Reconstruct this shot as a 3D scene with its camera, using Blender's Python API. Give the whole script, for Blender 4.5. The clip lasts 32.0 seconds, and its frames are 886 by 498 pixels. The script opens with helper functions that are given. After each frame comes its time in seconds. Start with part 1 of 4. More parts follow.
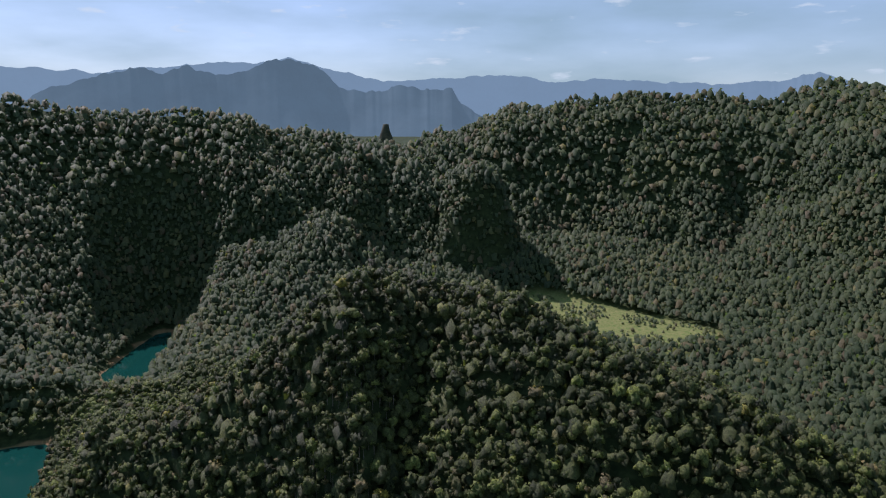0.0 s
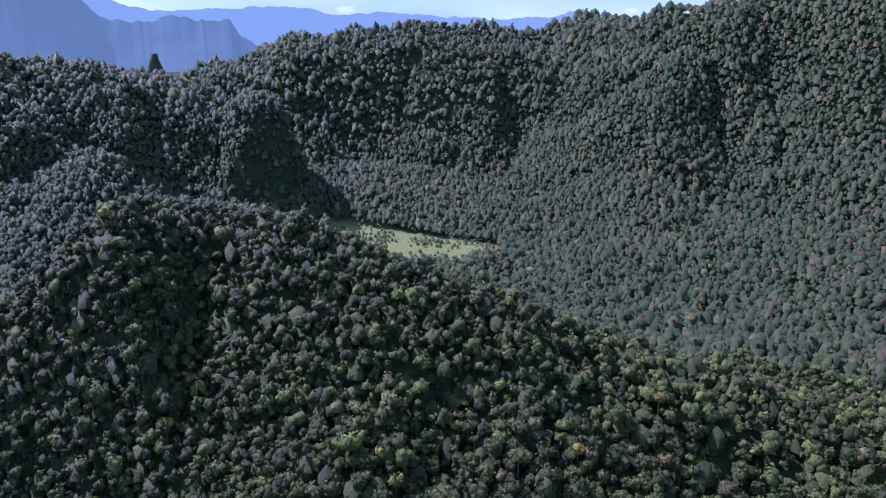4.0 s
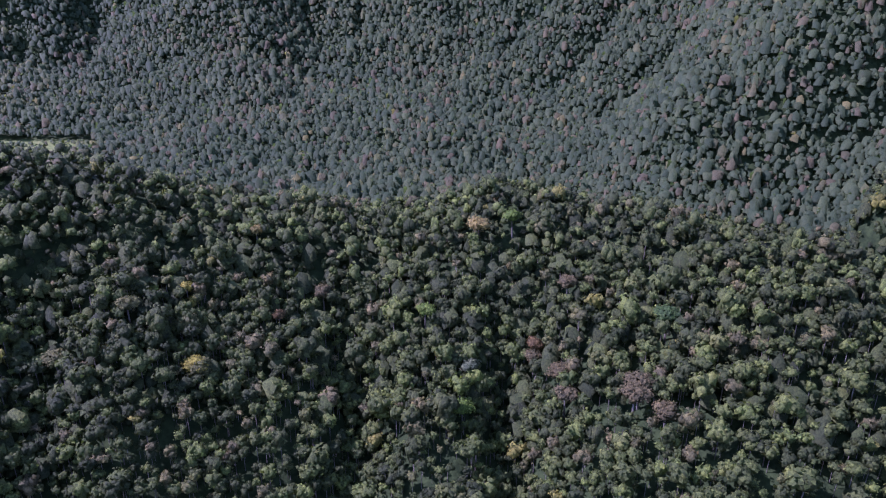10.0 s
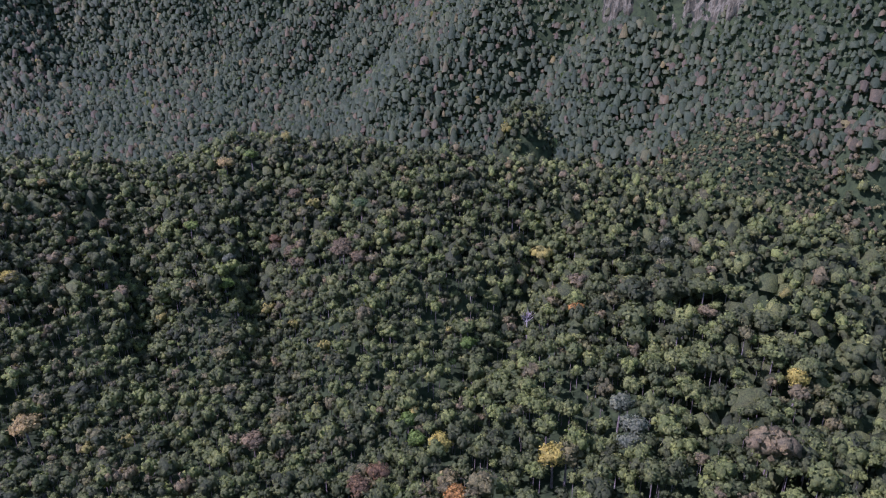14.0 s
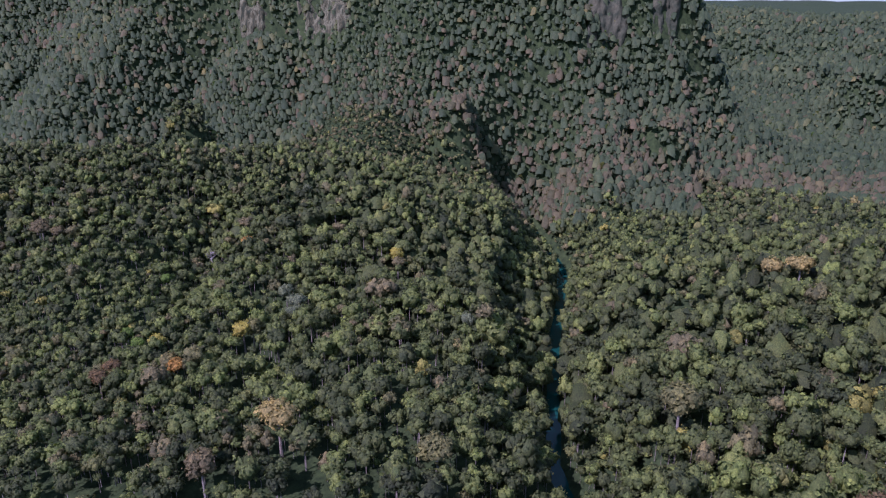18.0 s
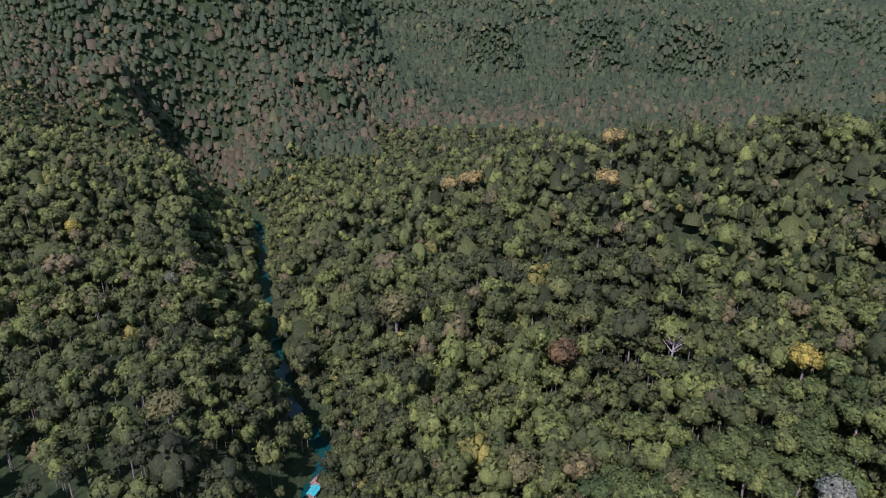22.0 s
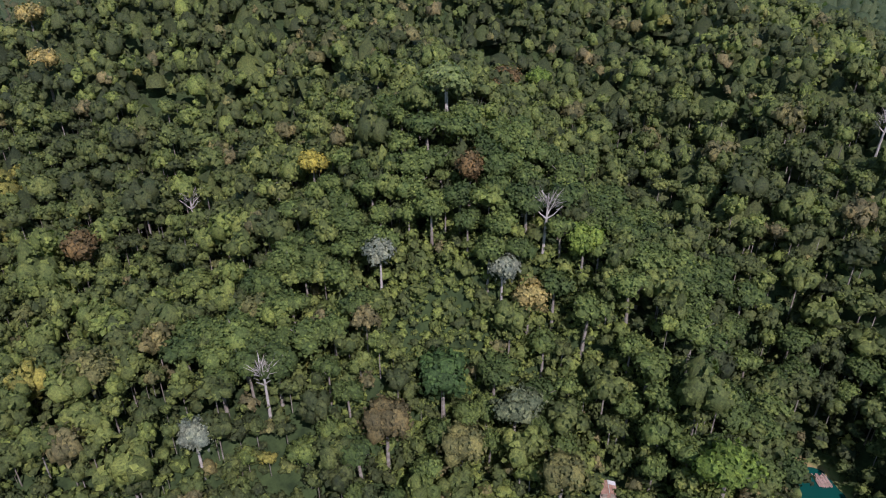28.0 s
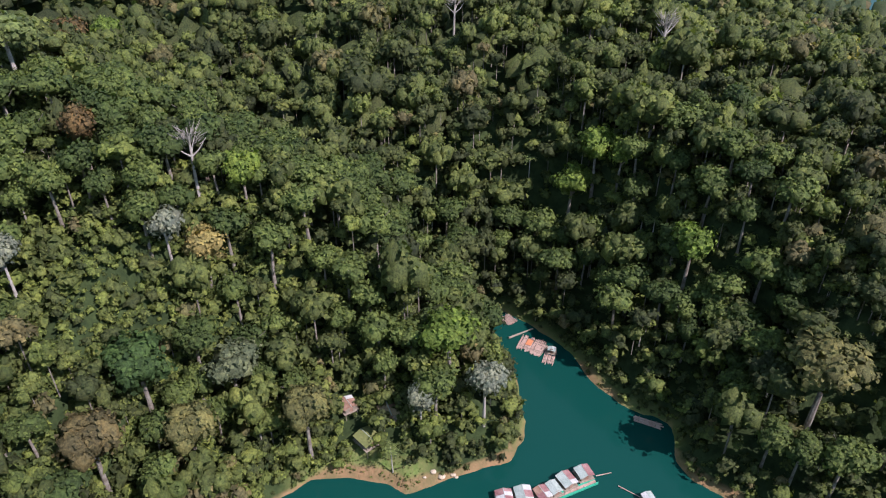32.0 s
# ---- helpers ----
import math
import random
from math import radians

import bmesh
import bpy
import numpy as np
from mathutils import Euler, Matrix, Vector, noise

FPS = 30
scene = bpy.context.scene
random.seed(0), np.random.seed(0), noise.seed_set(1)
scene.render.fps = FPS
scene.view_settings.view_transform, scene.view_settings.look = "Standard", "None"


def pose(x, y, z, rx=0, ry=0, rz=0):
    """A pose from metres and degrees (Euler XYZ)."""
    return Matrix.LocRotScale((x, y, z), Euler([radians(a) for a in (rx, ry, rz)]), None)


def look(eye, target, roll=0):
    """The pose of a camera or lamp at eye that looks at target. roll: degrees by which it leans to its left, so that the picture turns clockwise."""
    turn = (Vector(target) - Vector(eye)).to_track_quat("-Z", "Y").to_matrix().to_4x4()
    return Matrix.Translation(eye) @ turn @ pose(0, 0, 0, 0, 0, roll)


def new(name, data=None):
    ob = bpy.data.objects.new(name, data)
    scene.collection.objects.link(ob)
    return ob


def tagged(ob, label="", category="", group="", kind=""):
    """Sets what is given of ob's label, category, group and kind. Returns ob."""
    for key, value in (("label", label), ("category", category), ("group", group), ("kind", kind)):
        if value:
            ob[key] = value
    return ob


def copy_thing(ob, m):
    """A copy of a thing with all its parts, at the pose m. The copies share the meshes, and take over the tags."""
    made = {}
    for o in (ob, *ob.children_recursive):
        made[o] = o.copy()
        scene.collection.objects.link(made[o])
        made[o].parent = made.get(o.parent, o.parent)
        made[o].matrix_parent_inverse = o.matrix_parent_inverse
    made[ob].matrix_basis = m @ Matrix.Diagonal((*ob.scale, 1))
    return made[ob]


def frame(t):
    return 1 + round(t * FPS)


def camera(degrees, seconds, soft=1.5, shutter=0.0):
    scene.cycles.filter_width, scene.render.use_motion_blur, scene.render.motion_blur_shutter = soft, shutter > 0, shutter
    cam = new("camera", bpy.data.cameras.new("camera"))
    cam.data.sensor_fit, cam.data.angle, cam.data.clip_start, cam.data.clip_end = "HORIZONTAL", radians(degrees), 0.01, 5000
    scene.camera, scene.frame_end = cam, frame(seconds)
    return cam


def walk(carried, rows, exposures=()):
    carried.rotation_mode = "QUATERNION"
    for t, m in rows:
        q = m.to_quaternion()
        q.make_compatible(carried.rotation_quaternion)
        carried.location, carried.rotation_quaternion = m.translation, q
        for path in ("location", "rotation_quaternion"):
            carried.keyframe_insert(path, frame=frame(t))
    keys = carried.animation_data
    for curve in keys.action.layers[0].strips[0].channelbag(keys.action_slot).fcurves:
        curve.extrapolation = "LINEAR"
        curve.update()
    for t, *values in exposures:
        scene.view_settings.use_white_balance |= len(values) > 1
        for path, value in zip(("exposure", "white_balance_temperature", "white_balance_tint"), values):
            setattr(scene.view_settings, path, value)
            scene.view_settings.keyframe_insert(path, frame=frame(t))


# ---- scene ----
cam = camera(63.36, 32.0, 1.15)


def eye(t, x, y, z, yaw, pitch, roll):
    """One row of the path: the place, the turn to the left from +y, the tilt and the lean."""
    return t, pose(x, y, z, 90 + pitch, 0, yaw) @ pose(0, 0, 0, 0, 0, roll)


PATH = [
    eye(0, -126.9, -191.2, 208.5, 194.72, -9.98, -0.07),
    eye(1, -129.9, -188.2, 206.8, 190.96, -11.32, -0.05),
    eye(2, -131.9, -187.1, 205.5, 186.67, -12.57, -0.01),
    eye(2.5, -132.8, -187.0, 204.8, 184.27, -12.97, -0.03),
    eye(4.5, -136.2, -185.6, 199.0, 176.22, -15.77, -0.02),
    eye(5, -137.9, -184.5, 198.6, 173.83, -16.71, -0.02),
    eye(6, -141.6, -182.3, 197.3, 168.30, -18.38, -0.03),
    eye(7, -146.4, -182.0, 193.6, 162.91, -19.83, -0.06),
    eye(8, -146.9, -183.6, 189.6, 157.29, -21.40, -0.03),
    eye(9, -146.8, -177.3, 187.2, 152.29, -22.60, 0.08),
    eye(10, -142.2, -156.2, 186.9, 148.19, -22.86, 0.12),
    eye(11, -132.1, -131.3, 187.7, 144.54, -22.84, 0.05),
    eye(12, -120.0, -106.9, 187.4, 140.47, -22.64, 0.01),
    eye(13, -105.8, -80.4, 186.9, 135.53, -22.40, -0.05),
    eye(14, -90.2, -54.0, 186.5, 130.36, -22.09, -0.03),
    eye(14.5, -80.9, -41.5, 186.6, 127.82, -21.90, -0.03),
    eye(16.5, -27.6, -4.9, 187.7, 114.99, -20.97, 0.06),
    eye(17, -15.9, 1.6, 187.5, 111.25, -20.74, 0.08),
    eye(18, 5.8, 11.2, 187.0, 104.21, -20.36, -0.03),
    eye(19, 15.6, 11.6, 183.6, 97.70, -20.41, -0.04),
    eye(20, 16.6, 8.5, 180.7, 91.22, -21.11, -0.01),
    eye(21, 16.8, 6.1, 176.3, 84.75, -21.66, 0.05),
    eye(22, 15.8, 4.1, 172.2, 77.74, -22.27, 0.02),
    eye(23, 16.8, 2.1, 169.1, 71.51, -22.98, 0.02),
    eye(24, 17.4, 0.3, 165.5, 66.08, -24.21, -0.02),
    eye(25, 17.0, -1.8, 162.5, 59.17, -25.81, -0.05),
    eye(25.5, 16.5, -3.0, 161.4, 55.45, -26.57, -0.06),
    eye(27.5, 13.1, -8.4, 158.4, 37.71, -29.94, -0.02),
    eye(28, 11.2, -9.3, 157.4, 32.84, -30.60, 0.01),
    eye(29, 7.0, -10.8, 154.9, 22.42, -31.75, 0.05),
    eye(30, 3.3, -11.5, 151.2, 13.18, -32.60, -0.01),
    eye(31, 0.0, -11.1, 147.7, 5.75, -33.17, -0.04),
    eye(32, -4.1, -10.1, 143.4, -2.62, -33.50, -0.07),
]
EXPOSURES = [(0, 0.08, 5720, 33), (2.5, 0.34, 5220, 45), (4.5, 0.74, 4760, 59), (9, 0.78, 4820, 66), (14.5, 0.58, 5020, 64), (18, 0.46, 5100, 58), (23, 0.32, 5420, 42), (28, 0.36, 5620, 29), (32, 0.66, 5800, 28)]
walk(cam, PATH, EXPOSURES)

# ---- daylight ----
SUN_FROM = Vector((0.64, -0.46, 0.88)).normalized()
world = bpy.data.worlds.new("daylight")
scene.world = world
world.use_nodes = True
wn = world.node_tree.nodes
sky = wn.new("ShaderNodeTexSky")
sky.sky_type, sky.sun_disc = "NISHITA", False
sky.sun_elevation = math.asin(SUN_FROM.z)
sky.sun_rotation = math.atan2(SUN_FROM.x, SUN_FROM.y)
sky.air_density, sky.dust_density, sky.ozone_density = 1.0, 0.4, 1.4
wn["Background"].inputs["Strength"].default_value = 0.14
wl = world.node_tree.links
coord, stretch = wn.new("ShaderNodeTexCoord"), wn.new("ShaderNodeMapping")
stretch.inputs["Scale"].default_value = (1.0, 1.0, 4.2)
wl.new(coord.outputs["Generated"], stretch.inputs["Vector"])
puffs, veil, thick, thin, cloudy, veiled = [wn.new(k) for k in ("ShaderNodeTexNoise", "ShaderNodeTexNoise", "ShaderNodeMapRange", "ShaderNodeMapRange", "ShaderNodeMix", "ShaderNodeMix")]
for node, scale, detail in ((puffs, 17.0, 7.0), (veil, 3.2, 6.0)):
    node.inputs["Scale"].default_value, node.inputs["Detail"].default_value = scale, detail
    wl.new(stretch.outputs[0], node.inputs["Vector"])
for node, src, lo, hi, top in ((thick, puffs, 0.63, 0.75, 0.8), (thin, veil, 0.3, 0.75, 0.92)):
    node.inputs["From Min"].default_value, node.inputs["From Max"].default_value, node.inputs["To Max"].default_value = lo, hi, top
    wl.new(src.outputs[0], node.inputs["Value"])
thin.inputs["To Min"].default_value = 0.5
for node, fac, white in ((veiled, thin, (1.6, 2.55, 2.5, 1)), (cloudy, thick, (4.2, 5.0, 4.7, 1))):
    node.data_type = "RGBA"
    node.inputs[7].default_value = white
    wl.new(fac.outputs[0], node.inputs[0])
wl.new(sky.outputs[0], veiled.inputs[6])
wl.new(veiled.outputs[2], cloudy.inputs[6])
wl.new(cloudy.outputs[2], wn["Background"].inputs["Color"])
sun_data = bpy.data.lights.new("sun", "SUN")
sun_data.energy, sun_data.angle, sun_data.color = 4.5, radians(0.53), (1.0, 0.93, 0.82)
sun = new("sun", sun_data)
sun.matrix_world = look(SUN_FROM * 1000, (0, 0, 0))


# ---- materials ----
def material(name, rough=0.8, spec=0.3, metal=0.0):
    m = bpy.data.materials.new(name)
    m.use_nodes = True
    b = m.node_tree.nodes["Principled BSDF"]
    b.inputs["Roughness"].default_value = rough
    b.inputs["Specular IOR Level"].default_value = spec
    b.inputs["Metallic"].default_value = metal
    return m, m.node_tree.nodes, m.node_tree.links, b


def ramp(nodes, stops):
    r = nodes.new("ShaderNodeValToRGB")
    e = r.color_ramp.elements
    while len(e) < len(stops):
        e.new(0.5)
    for k, (at, col) in enumerate(stops):
        e[k].position, e[k].color = at, (*col, 1)
    return r


def noise_tex(nodes, links, scale, detail=4.0, rough=0.6):
    geo = nodes.new("ShaderNodeNewGeometry")
    n = nodes.new("ShaderNodeTexNoise")
    n.inputs["Scale"].default_value, n.inputs["Detail"].default_value, n.inputs["Roughness"].default_value = scale, detail, rough
    links.new(geo.outputs["Position"], n.inputs["Vector"])
    return n


def mix(nodes, links, kind, fac, a, b):
    n = nodes.new("ShaderNodeMix")
    n.data_type, n.blend_type = "RGBA", kind
    for sock, v in ((n.inputs[0], fac), (n.inputs[6], a), (n.inputs[7], b)):
        if isinstance(v, (int, float)):
            sock.default_value = v
        elif isinstance(v, tuple):
            sock.default_value = (*v, 1)
        else:
            links.new(v, sock)
    return n.outputs[2]


def surface(name, a, b, scale, rough=0.85, bump=0.3, bump_scale=None, spec=0.25, metal=0.0, fine=6.0):
    """A surface of two colours in patches, with finer grain on it and relief."""
    m, nodes, links, bsdf = material(name, rough, spec, metal)
    big, small = noise_tex(nodes, links, scale), noise_tex(nodes, links, scale * fine, 6.0, 0.7)
    r = ramp(nodes, [(0.35, a), (0.65, b)])
    links.new(big.outputs[0], r.inputs[0])
    g = ramp(nodes, [(0.3, (0.68, 0.68, 0.68)), (0.7, (1.18, 1.18, 1.18))])
    links.new(small.outputs[0], g.inputs[0])
    links.new(mix(nodes, links, "MULTIPLY", 1.0, r.outputs[0], g.outputs[0]), bsdf.inputs["Base Color"])
    if bump:
        bn = nodes.new("ShaderNodeBump")
        bn.inputs["Strength"].default_value, bn.inputs["Distance"].default_value = bump, 0.3
        links.new((noise_tex(nodes, links, bump_scale, 6.0).outputs[0] if bump_scale else small.outputs[0]), bn.inputs["Height"])
        links.new(bn.outputs[0], bsdf.inputs["Normal"])
    return m


def foliage(name, stops, by_tree, calm=1.0, thin=0.3):
    """Leaves: the colour goes by the tree's own shade, then clump by clump, in drifts over the slope, and in flecks
    painted as shaded gaps between leaves.
    """
    m, nodes, links, b = material(name, 0.6, 0.22)
    if by_tree:
        at = nodes.new("ShaderNodeAttribute")
        at.attribute_name = "shade"
        src = at.outputs["Fac"]
    else:
        info = nodes.new("ShaderNodeObjectInfo")
        src = info.outputs["Random"]
    r = ramp(nodes, stops)
    r.color_ramp.interpolation = "LINEAR"
    links.new(src, r.inputs[0])
    geo = nodes.new("ShaderNodeNewGeometry")
    g = ramp(nodes, [(0.0, tuple(1 - q * calm for q in (0.42, 0.4, 0.4))), (0.55, (1.0, 1.0, 1.0)), (1.0, tuple(1 + q * calm for q in (0.5, 0.42, 0.25)))])
    links.new(geo.outputs["Random Per Island"], g.inputs[0])
    c = mix(nodes, links, "MULTIPLY", 1.0, r.outputs[0], g.outputs[0])
    d = ramp(nodes, [(0.3, (0.8, 0.86, 0.84)), (0.7, (1.18, 1.1, 1.0))])
    links.new(noise_tex(nodes, links, 0.35, 3.0).outputs[0], d.inputs[0])
    c = mix(nodes, links, "MULTIPLY", 1.0, c, d.outputs[0])
    grain = noise_tex(nodes, links, 1.5, 5.0, 0.75)
    # Dark and light flecks in the colour stand for shaded gaps between lit leaves.
    e = ramp(nodes, [(0.36, tuple(1 - q * calm for q in (0.55, 0.53, 0.53))), (0.5, (0.97, 0.97, 0.97)), (0.66, tuple(1 + q * calm for q in (0.5, 0.46, 0.36)))])
    links.new(grain.outputs[0], e.inputs[0])
    c = mix(nodes, links, "MULTIPLY", 1.0, c, e.outputs[0])
    bn = nodes.new("ShaderNodeBump")
    bn.inputs["Strength"].default_value, bn.inputs["Distance"].default_value = 0.8, 0.5
    links.new(grain.outputs[0], bn.inputs["Height"])
    links.new(bn.outputs[0], b.inputs["Normal"])
    links.new(c, b.inputs["Base Color"])
    b.inputs["Subsurface Weight"].default_value = 0.0
    tr = nodes.new("ShaderNodeBsdfTranslucent")
    links.new(mix(nodes, links, "MULTIPLY", 1.0, c, (1.0, 1.15, 0.55)), tr.inputs["Color"])
    sh = nodes.new("ShaderNodeMixShader")
    sh.inputs[0].default_value = thin
    links.new(b.outputs[0], sh.inputs[1])
    links.new(tr.outputs[0], sh.inputs[2])
    links.new(sh.outputs[0], nodes["Material Output"].inputs["Surface"])
    return m


GREENS = [(0.0, (0.046, 0.058, 0.026)), (0.3, (0.076, 0.094, 0.033)), (0.6, (0.112, 0.140, 0.042)), (0.78, (0.156, 0.195, 0.050)),
          (0.86, (0.135, 0.132, 0.055)), (0.94, (0.16, 0.138, 0.07)), (1.0, (0.24, 0.225, 0.055))]
# Far leaves are paler and greyer: aerial haze is put into their colour.
HAZED_GREENS = [(0.0, (0.060, 0.088, 0.050)), (0.3, (0.086, 0.122, 0.064)), (0.6, (0.126, 0.158, 0.076)), (0.78, (0.174, 0.198, 0.086)),
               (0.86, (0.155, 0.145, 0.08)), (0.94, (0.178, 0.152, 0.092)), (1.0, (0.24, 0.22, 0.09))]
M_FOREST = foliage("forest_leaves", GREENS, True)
# Calmer tones and more translucency also stand in for haze on far woods.
M_VALLEY = foliage("hazed_valley_leaves", HAZED_GREENS, True, 0.45, 0.5)
M_BARK = surface("bark", (0.16, 0.13, 0.10), (0.30, 0.27, 0.23), 0.8, 0.9, 0.4)


def ground_material():
    """Undergrowth, with bare clay along the shores and grass in the clearing."""
    m, nodes, links, b = material("forest_floor", 0.95, 0.15)

    def blotch(scale, c0, c1):
        r = ramp(nodes, [(0.35, c0), (0.65, c1)])
        links.new(noise_tex(nodes, links, scale, 7.0, 0.7).outputs[0], r.inputs[0])
        return r.outputs[0]

    def fac(key):
        at = nodes.new("ShaderNodeAttribute")
        at.attribute_name = key
        return at.outputs["Fac"]
    col = blotch(0.25, (0.016, 0.026, 0.010), (0.046, 0.066, 0.022))
    col = mix(nodes, links, "MIX", fac("grassy"), col, blotch(0.3, (0.10, 0.15, 0.035), (0.21, 0.20, 0.075)))
    edge = ramp(nodes, [(0.3, (0, 0, 0)), (0.5, (1, 1, 1))])
    links.new(fac("bare"), edge.inputs[0])
    col = mix(nodes, links, "MIX", edge.outputs[0], col, blotch(0.2, (0.28, 0.165, 0.085), (0.13, 0.115, 0.05)))
    links.new(col, b.inputs["Base Color"])
    bn = nodes.new("ShaderNodeBump")
    bn.inputs["Strength"].default_value, bn.inputs["Distance"].default_value = 0.7, 0.6
    links.new(noise_tex(nodes, links, 0.8, 6.0).outputs[0], bn.inputs["Height"])
    links.new(bn.outputs[0], b.inputs["Normal"])
    return m


M_GROUND = ground_material()
M_ROCK = surface("limestone", (0.03, 0.04, 0.022), (0.08, 0.078, 0.045), 0.12, 0.9, 0.6, 0.15, fine=4)


def water_material():
    m, nodes, links, b = material("lake_water", 0.1, 0.3)
    b.inputs["Base Color"].default_value = (0.004, 0.047, 0.038, 1)
    b.inputs["IOR"].default_value = 1.33
    bn = nodes.new("ShaderNodeBump")
    bn.inputs["Strength"].default_value, bn.inputs["Distance"].default_value = 0.12, 0.05
    links.new(noise_tex(nodes, links, 0.9, 4.0).outputs[0], bn.inputs["Height"])
    links.new(bn.outputs[0], b.inputs["Normal"])
    return m


M_WATER = water_material()


# ---- mesh helpers ----
def mesh_from(name, verts, faces, mats, idx=None, shade=None, normals=None):
    """A mesh from arrays: verts (n, 3), faces (m, k) of one size or a list of such arrays."""
    me = bpy.data.meshes.new(name)
    groups = faces if isinstance(faces, list) else [faces]
    loops = np.concatenate([g.ravel() for g in groups]).astype(np.int32)
    sizes = np.concatenate([np.full(len(g), g.shape[1], np.int32) for g in groups])
    me.vertices.add(len(verts))
    me.vertices.foreach_set("co", np.ascontiguousarray(verts, np.float32).ravel())
    me.loops.add(len(loops))
    me.loops.foreach_set("vertex_index", loops)
    me.polygons.add(len(sizes))
    me.polygons.foreach_set("loop_start", np.r_[0, np.cumsum(sizes)[:-1]].astype(np.int32))
    for m in mats:
        me.materials.append(m)
    if idx is not None:
        me.polygons.foreach_set("material_index", np.asarray(idx, np.int32))
    if shade is not None:
        a = me.attributes.new("shade", "FLOAT", "POINT")
        a.data.foreach_set("value", np.asarray(shade, np.float32))
    me.update(calc_edges=True)
    if normals is not None:
        me.polygons.foreach_set("use_smooth", np.ones(len(me.polygons), bool))
        me.normals_split_custom_set_from_vertices(np.ascontiguousarray(normals, np.float32))
    return me


def part(name, bm, mat, parent=None, label=""):
    """Links a bmesh, or a mesh, as one object under a thing or a part."""
    if isinstance(bm, bmesh.types.BMesh):
        me = bpy.data.meshes.new(name)
        bm.to_mesh(me)
        bm.free()
    else:
        me = bm
    if mat is not None:
        me.materials.append(mat)
    ob = new(name, me)
    if parent is not None:
        ob.parent = parent
    return tagged(ob, label)


def value_noise(x, y, size, seed):
    """Smooth noise in -1..1 with lumps of the given size."""
    u, v = x / size + seed * 17.3, y / size + seed * 5.7
    iu, iv = np.floor(u), np.floor(v)
    fu, fv = u - iu, v - iv
    fu, fv = fu * fu * (3 - 2 * fu), fv * fv * (3 - 2 * fv)

    def h(a, b):
        s = np.sin(a * 127.1 + b * 311.7 + seed * 74.7) * 43758.5453
        return (s - np.floor(s)) * 2 - 1
    top = h(iu, iv) * (1 - fu) + h(iu + 1, iv) * fu
    low = h(iu, iv + 1) * (1 - fu) + h(iu + 1, iv + 1) * fu
    return top * (1 - fv) + low * fv


def along(x, y, line):
    """Distance to a line of (x, y, height) corners, and the height at its nearest place."""
    best, high = np.full(np.shape(x), 1e9), np.zeros(np.shape(x))
    for (ax, ay, az), (bx, by, bz) in zip(line, line[1:]):
        dx, dy = bx - ax, by - ay
        k = np.clip(((x - ax) * dx + (y - ay) * dy) / (dx * dx + dy * dy), 0, 1)
        d = np.hypot(x - ax - k * dx, y - ay - k * dy)
        near = d < best
        best, high = np.where(near, d, best), np.where(near, az + k * (bz - az), high)
    return best, high


def inside(x, y, poly):
    """Signed distance to a closed outline: negative within it."""
    d, _ = along(x, y, [(*p, 0) for p in poly + poly[:1]])
    odd = np.zeros(np.shape(x), bool)
    for (ax, ay), (bx, by) in zip(poly, poly[1:] + poly[:1]):
        cross = ((ay > y) != (by > y)) & (x < (bx - ax) * (y - ay) / (by - ay + 1e-9) + ax)
        odd ^= cross
    return np.where(odd, -d, d)


# ---- the lie of the land ----
RIDGES = [  # width to each side, crest line
    (62, [(80, -440, 80), (43, -464, 112), (1, -491, 137), (-49, -505, 127), (-104, -470, 116), (-156, -448, 104), (-217, -426, 86), (-271, -397, 78), (-302, -379, 90),
          (-338, -331, 86), (-358, -277, 89), (-384, -234, 81), (-410, -182, 80), (-405, -131, 72), (-392, -92, 58), (-375, -55, 42)]),
    (115, [(620, -740, 262), (516, -819, 240), (439, -891, 210), (392, -926, 212), (284, -992, 186), (222, -1021, 168), (160, -1100, 145)]),
    (115, [(115, -1161, 172), (39, -1177, 206), (-36, -1187, 220), (-94, -1190, 232), (-235, -1185, 229), (-281, -1179, 218), (-342, -1167, 231), (-450, -1027, 242),
           (-527, -994, 250), (-640, -880, 265), (-780, -640, 270), (-800, -480, 245)]),
    (92, [(-700, -480, 215), (-700, -320, 250), (-722, -180, 255), (-718, -100, 250)]),
    (46, [(-718, -110, 252), (-708, -20, 235), (-704, 40, 205)]),
    (250, [(-1750, -300, 150), (-1560, 93, 138), (-1520, 351, 116), (-1480, 503, 128), (-1300, 800, 90), (-900, 1050, 85), (-500, 1100, 85)]),
    (72, [(-430, 150, 40), (-353, 185, 64), (-322, 238, 72), (-283, 287, 78), (-240, 327, 86), (-180, 370, 84), (-60, 400, 60)]),
    (42, [(-2, 116, 24), (-50, 132, 54), (-109, 172, 68), (-150, 215, 62), (-200, 250, 62), (-252, 326, 70)]),
    (58, [(125, 195, 50), (70, 238, 56), (5, 284, 62), (-60, 332, 68)]),
]
KNOLLS = [(-440, -288, 24, 77, 1), (-560, -123, 32, 74, 1), (-572, -78, 24, 78, 1), (-588, -10, 26, 62, 1), (-598, 42, 28, 60, 1),
          (39, -973, 46, 135, 3), (-892, 264, 38, 72, 1), (-798, 485, 42, 78, 1), (-850, 387, 36, 80, 1), (-741, 567, 40, 60, 1)]
